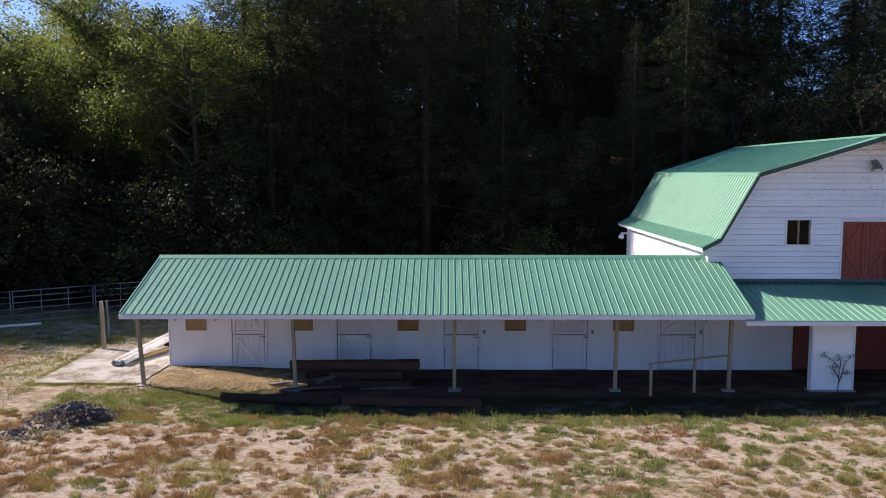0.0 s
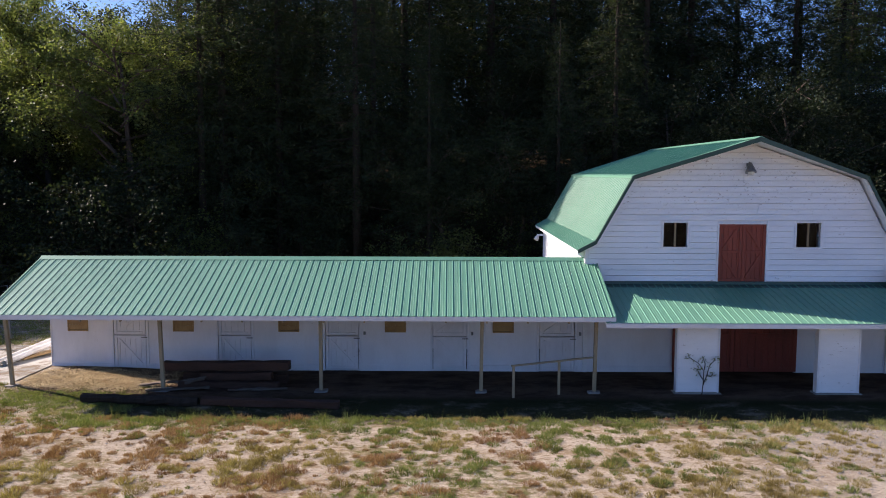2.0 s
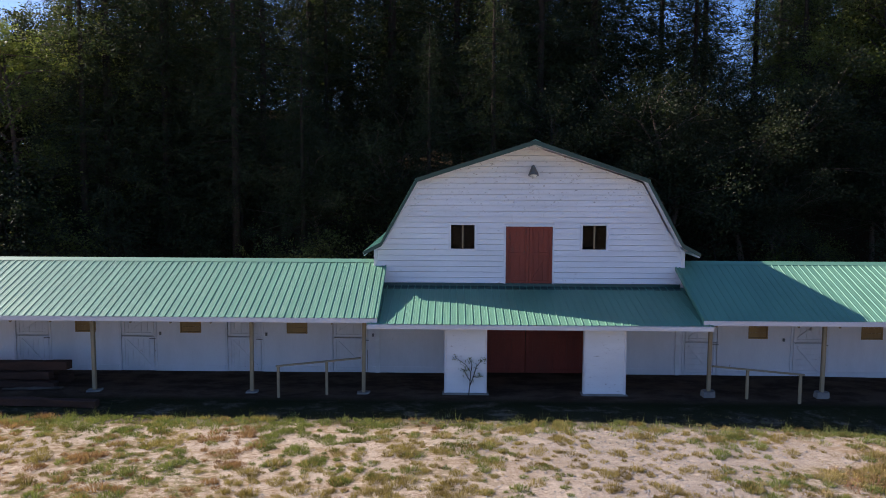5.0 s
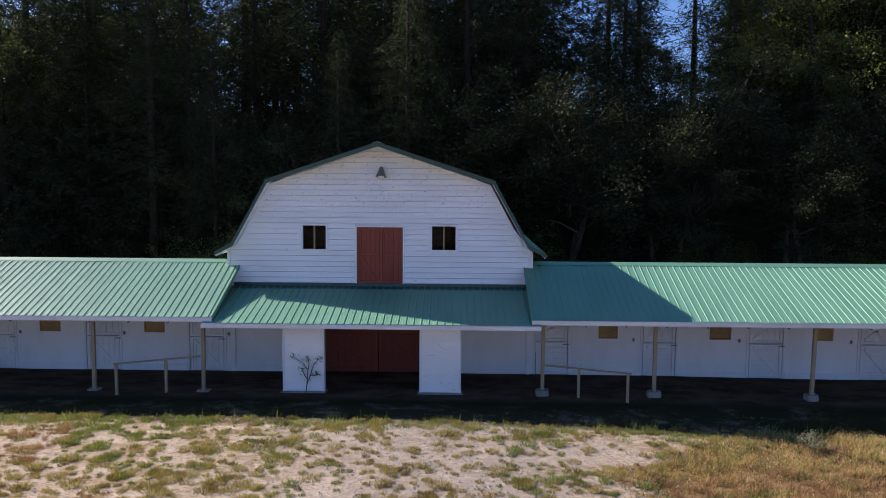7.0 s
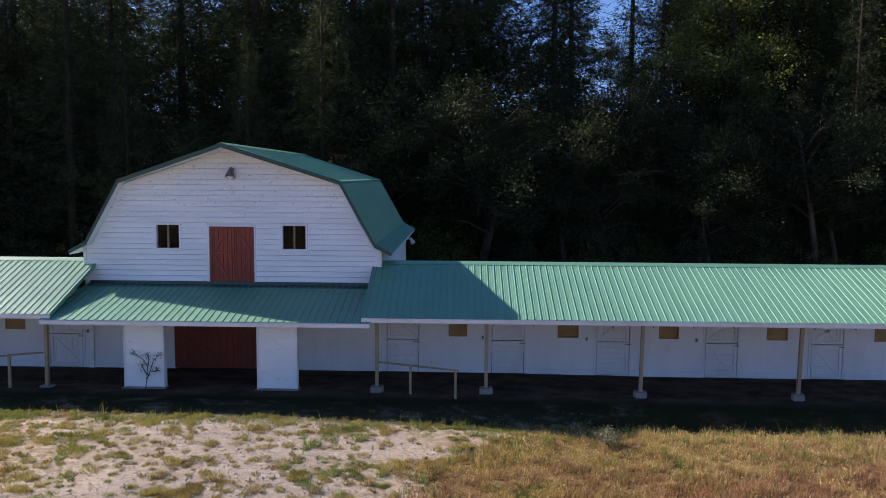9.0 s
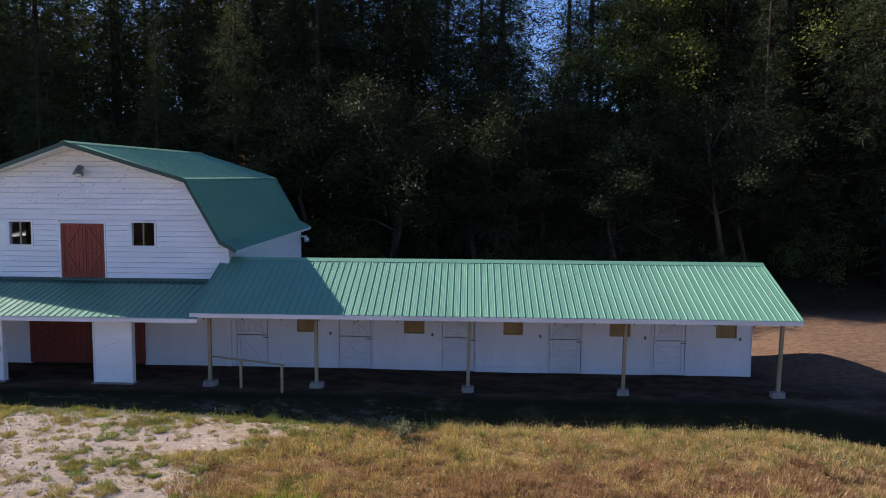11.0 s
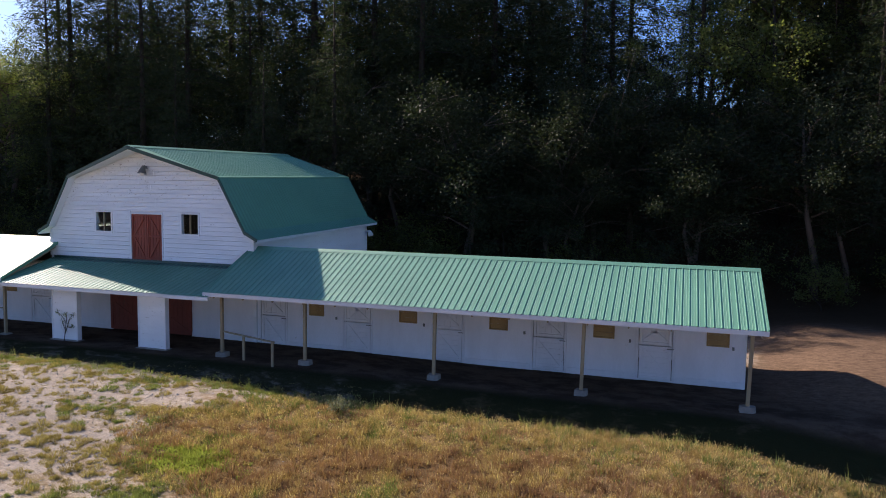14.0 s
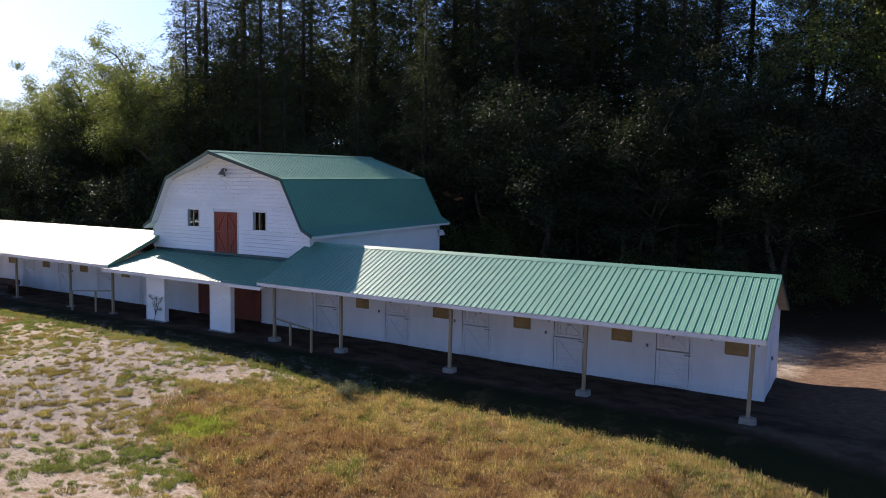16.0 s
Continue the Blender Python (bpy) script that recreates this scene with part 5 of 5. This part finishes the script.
def sow():
    rnd = random.Random(77)
    rng = np.random.default_rng(78)
    dry, green, red, gold, straw, clover, stalk, bloom = [], [], [], [], [], [], [], []

    def tuft(store, x, y, r, n, h):
        """A domed clump: tall in the middle, leaning outwards at its rim."""
        a, q = rng.uniform(0, 2 * math.pi, n), np.sqrt(rng.random(n))
        hh = h * (1.1 - 0.6 * q * q) * rng.uniform(0.55, 1.25, n)
        z = np.full(n, gz(x, y) - 0.015)
        store.append(np.stack([x + 1.15 * r * q * np.cos(a), y + r * q * np.sin(a), z, hh, a + rng.normal(size=n) * 0.7, (0.15 + 0.8 * q) * rng.uniform(0.4, 1.2, n)], 1))

    def shade_edge(x):
        return 19.05 - 0.14 * max(0, x - 36.5)

    # yard: distinct clumps with bare earth between
    for k in range(9000):
        x, y = (rnd.uniform(-15, 26), rnd.uniform(11.3, 19.5)) if k < 7800 else (rnd.uniform(11, 29), rnd.uniform(7.3, 11.3))
        if in_meadow(x, y) > 0.5:
            continue
        drive = smoothstep(9.5, 13, x) * (1 - smoothstep(19, 22, x))
        if rnd.random() < 0.34 - 0.55 * patch(x, y, 0.55, 9.0) + 0.22 * drive:
            continue
        big = rnd.random() < 0.24
        r = rnd.uniform(0.12, 0.24) if big else rnd.uniform(0.05, 0.11)
        h = (0.045 + 0.36 * r) * rnd.uniform(0.7, 1.3)
        g = patch(x, y, 0.33, 1.7) + (0.3 if 17.6 < y < 19.5 and x < 8 else 0.0) - (0.15 if x < -5 else 0.0) - 0.18 * drive
        if x < 11 and patch(x, y, 0.45, 21.0) + rnd.uniform(-0.3, 0.3) > 0.08 + 0.03 * x:
            kind = red
        elif g + rnd.uniform(-0.3, 0.3) > 0.04:
            kind = green
        else:
            kind = dry
        tuft(kind, x, y, r, int(20 + 800 * r), h)
    # tiny sprigs
    for _ in range(7000):
        x, y = rnd.uniform(-15, 25), rnd.uniform(10.5, 19.2)
        if in_meadow(x, y) < 0.6 and patch(x, y, 0.8, 17.0) > rnd.uniform(-0.6, 0.3):
            tuft(dry if rnd.random() < 0.7 else green, x, y, 0.035, 9, rnd.uniform(0.025, 0.06))
    # low stubble mats between the clumps
    for _ in range(5200):
        x, y = rnd.uniform(-16, 26), rnd.uniform(11.3, 20.2)
        if in_meadow(x, y) > 1 or patch(x, y, 0.9, 5.0) < rnd.uniform(-0.35, 0.35) + 0.2 * smoothstep(10, 13, x):
            continue
        tuft(red if x < 10 and rnd.random() < 0.5 else dry, x, y, rnd.uniform(0.08, 0.2), 16, rnd.uniform(0.02, 0.05))
    # fresh strip and tall weeds along the edge of the eaves' shade
    for _ in range(1300):
        x, y = rnd.uniform(-9, 26), rnd.gauss(18.9, 0.35)
        if patch(x, y, 0.6, 2.0) > -0.1 and rnd.random() > 0.6 * smoothstep(8, 12, x):
            tuft(green, x, y, 0.14, 34, rnd.uniform(0.06, 0.15))
    for _ in range(420):
        x = rnd.uniform(-6, 40)
        tuft(stalk, x, shade_edge(x) + rnd.gauss(-0.1, 0.22), 0.06, 9, rnd.uniform(0.14, 0.42))
    for _ in range(900):
        x, y = rnd.uniform(-11.5, -5.0), rnd.gauss(20.2, 0.55)
        tuft(green, x, y, 0.15, 40, 0.07)
    # sparse tufts over the rest of the field
    for _ in range(900):
        x, y = rnd.uniform(-20, 55), rnd.uniform(-12, 9)
        tuft(dry, x, y, rnd.uniform(0.1, 0.25), 16, 0.12)
    # yard behind the slab, and weeds along the slab's edge
    for _ in range(2300):
        x, y = rnd.uniform(-28, -9.8), rnd.uniform(27.0, 34.5)
        tuft(green, x, y, 0.24, 24, 0.13)
    for _ in range(3600):
        x, y = rnd.uniform(-24, -12.6), rnd.uniform(14, 29)
        if x > -13.3 and y > 21.6:
            continue
        tuft(green if patch(x, y, 0.4, 4.0) + (0.3 if y > 26 else 0) > 0.1 else (red if rnd.random() < 0.5 else dry), x, y, 0.2, 26, 0.09)
    for _ in range(150):
        x = rnd.uniform(-13.2, -9.7)
        tuft(green if rnd.random() < 0.6 else dry, x, 21.62 + rnd.gauss(0, 0.08), 0.1, 22, 0.09)
    for _ in range(110):
        y = rnd.uniform(21.7, 27.2)
        tuft(green if rnd.random() < 0.6 else dry, -13.1 - 0.05 * (y - 21.7) + rnd.gauss(0, 0.08), y, 0.1, 22, 0.09)
    # meadow: clumps of gold, russet and green, with yellow flower heads
    n = 0
    while n < 15500:
        x, y = rnd.uniform(18, 45), rnd.uniform(10.3, 19.4)
        d = in_meadow(x, y)
        if d < rnd.uniform(-0.5, 1.2) or y > shade_edge(x) + 0.1 + rnd.uniform(-0.5, 0.3):
            continue
        n += 1
        px = (x - 23.6) / 1.1, (y - 14.1) / 0.75
        if px[0] ** 2 + px[1] ** 2 < rnd.uniform(0.2, 1.5) + 1.2 * patch(x, y, 1.9, 2.0):
            tuft(clover, x, y, 0.12, 20, rnd.uniform(0.06, 0.15))
            continue
        h = max(0.05, (0.15 + 0.08 * patch(x, y, 0.6, 8.0) + 0.12 * patch(x, y, 2.2, 4.0)) * rnd.uniform(0.6, 1.4))
        far = smoothstep(15.5, 18.0, y)
        c = patch(x, y, 0.75, 12.0) + 0.6 * patch(x, y, 2.4, 14.0) + rnd.uniform(-0.25, 0.25)
        if rnd.random() < 0.24 * far + 0.16 * (1 - smoothstep(0.5, 2.5, d)) or c > 0.66:
            kind = green
        elif c < 0.20 - 0.60 * far:
            kind = red
        else:
            kind = gold
        tuft(kind, x, y, rnd.uniform(0.07, 0.17), 20, h)
        if rnd.random() < 0.55 + 0.25 * far:
            for _ in range(2):
                bloom.append((x + rnd.gauss(0, 0.1), y + rnd.gauss(0, 0.1), gz(x, y) + h * rnd.uniform(0.8, 1.25)))
    for _ in range(260):
        tuft(clover, rnd.gauss(23.4, 0.6), rnd.gauss(14.2, 0.42), 0.12, 22, rnd.uniform(0.05, 0.13))
    # straw under the eaves
    for _ in range(2300):
        x, y = rnd.gauss(-7.6, 1.3), rnd.gauss(22.3, 0.62)
        if -9.4 < x < -4.7 and 21.1 < y < 23.9:
            tuft(straw, x, y, 0.15, 18, 0.03)
            straw[-1][:, 2] += rng.uniform(0.01, 0.06, 18)
            straw[-1][:, 5] *= 5
    blades("dry_grass", dry, 0.009, GRASS_MIX, "sparse dry brown grass tufts on bare earth", 1)
    blades("reddish_weeds", red, 0.009, GRASS_RED, "reddish-brown weeds on bare earth and in the meadow", 6)
    blades("green_grass", green, 0.009, GRASS_GREEN, "low green grass tufts and weeds", 2)
    blades("tall_weeds", stalk, 0.006, GRASS_GREEN, "thin tall weeds along the edge of the shade", 7)
    blades("meadow_grass", gold, 0.008, GRASS_DRY, "dense golden dry meadow grass", 3)
    blades("clover_patch", clover, 0.016, CLOVER, "bright green clover patch in the dry meadow", 5)
    blades("straw_litter", straw, 0.010, STRAW_M, "loose straw scattered under the porch", 4)
    v, f = leaf_quads(rng, np.array(bloom), 0.027)
    tagged(new("meadow_flowers", cloud_mesh("meadow_flowers", v, f, BLOOM)), "tiny tan seed heads and yellow flowers over the meadow", "flowers", kind="stuff")


sow()


def scatter_stones():
    rng = np.random.default_rng(31)
    vs, fs = [], []
    for _ in range(4200):
        if rng.random() < 0.7:
            x, y, s = rng.normal(16.4, 2.6), rng.uniform(9.5, 18.6), rng.uniform(0.012, 0.04)
        else:
            x, y, s = rng.uniform(-13, 24), rng.uniform(11.5, 19.5), rng.uniform(0.01, 0.032)
        k, z = len(vs), gz(x, y)
        for d in ((1, 0, 0.2), (0, 1, 0.1), (-1, 0, 0.25), (0, -1, 0.15), (0.1, 0.1, 0.8), (0, 0, -0.5)):
            vs.append(tuple(np.array((x, y, z)) + np.array(d) * s * rng.uniform(0.6, 1.4, 3)))
        fs += [(k + a, k + b, k + c) for a, b in ((0, 1), (1, 2), (2, 3), (3, 0)) for c in (4,)] + [(k + b, k + a, k + 5) for a, b in ((0, 1), (1, 2), (2, 3), (3, 0))]
    me = bpy.data.meshes.new("gravel")
    me.from_pydata(vs, [], fs)
    me.materials.append(GRAVEL)
    tagged(new("gravel", me), "pale loose stones on the drive", "gravel", kind="stuff")


scatter_stones()
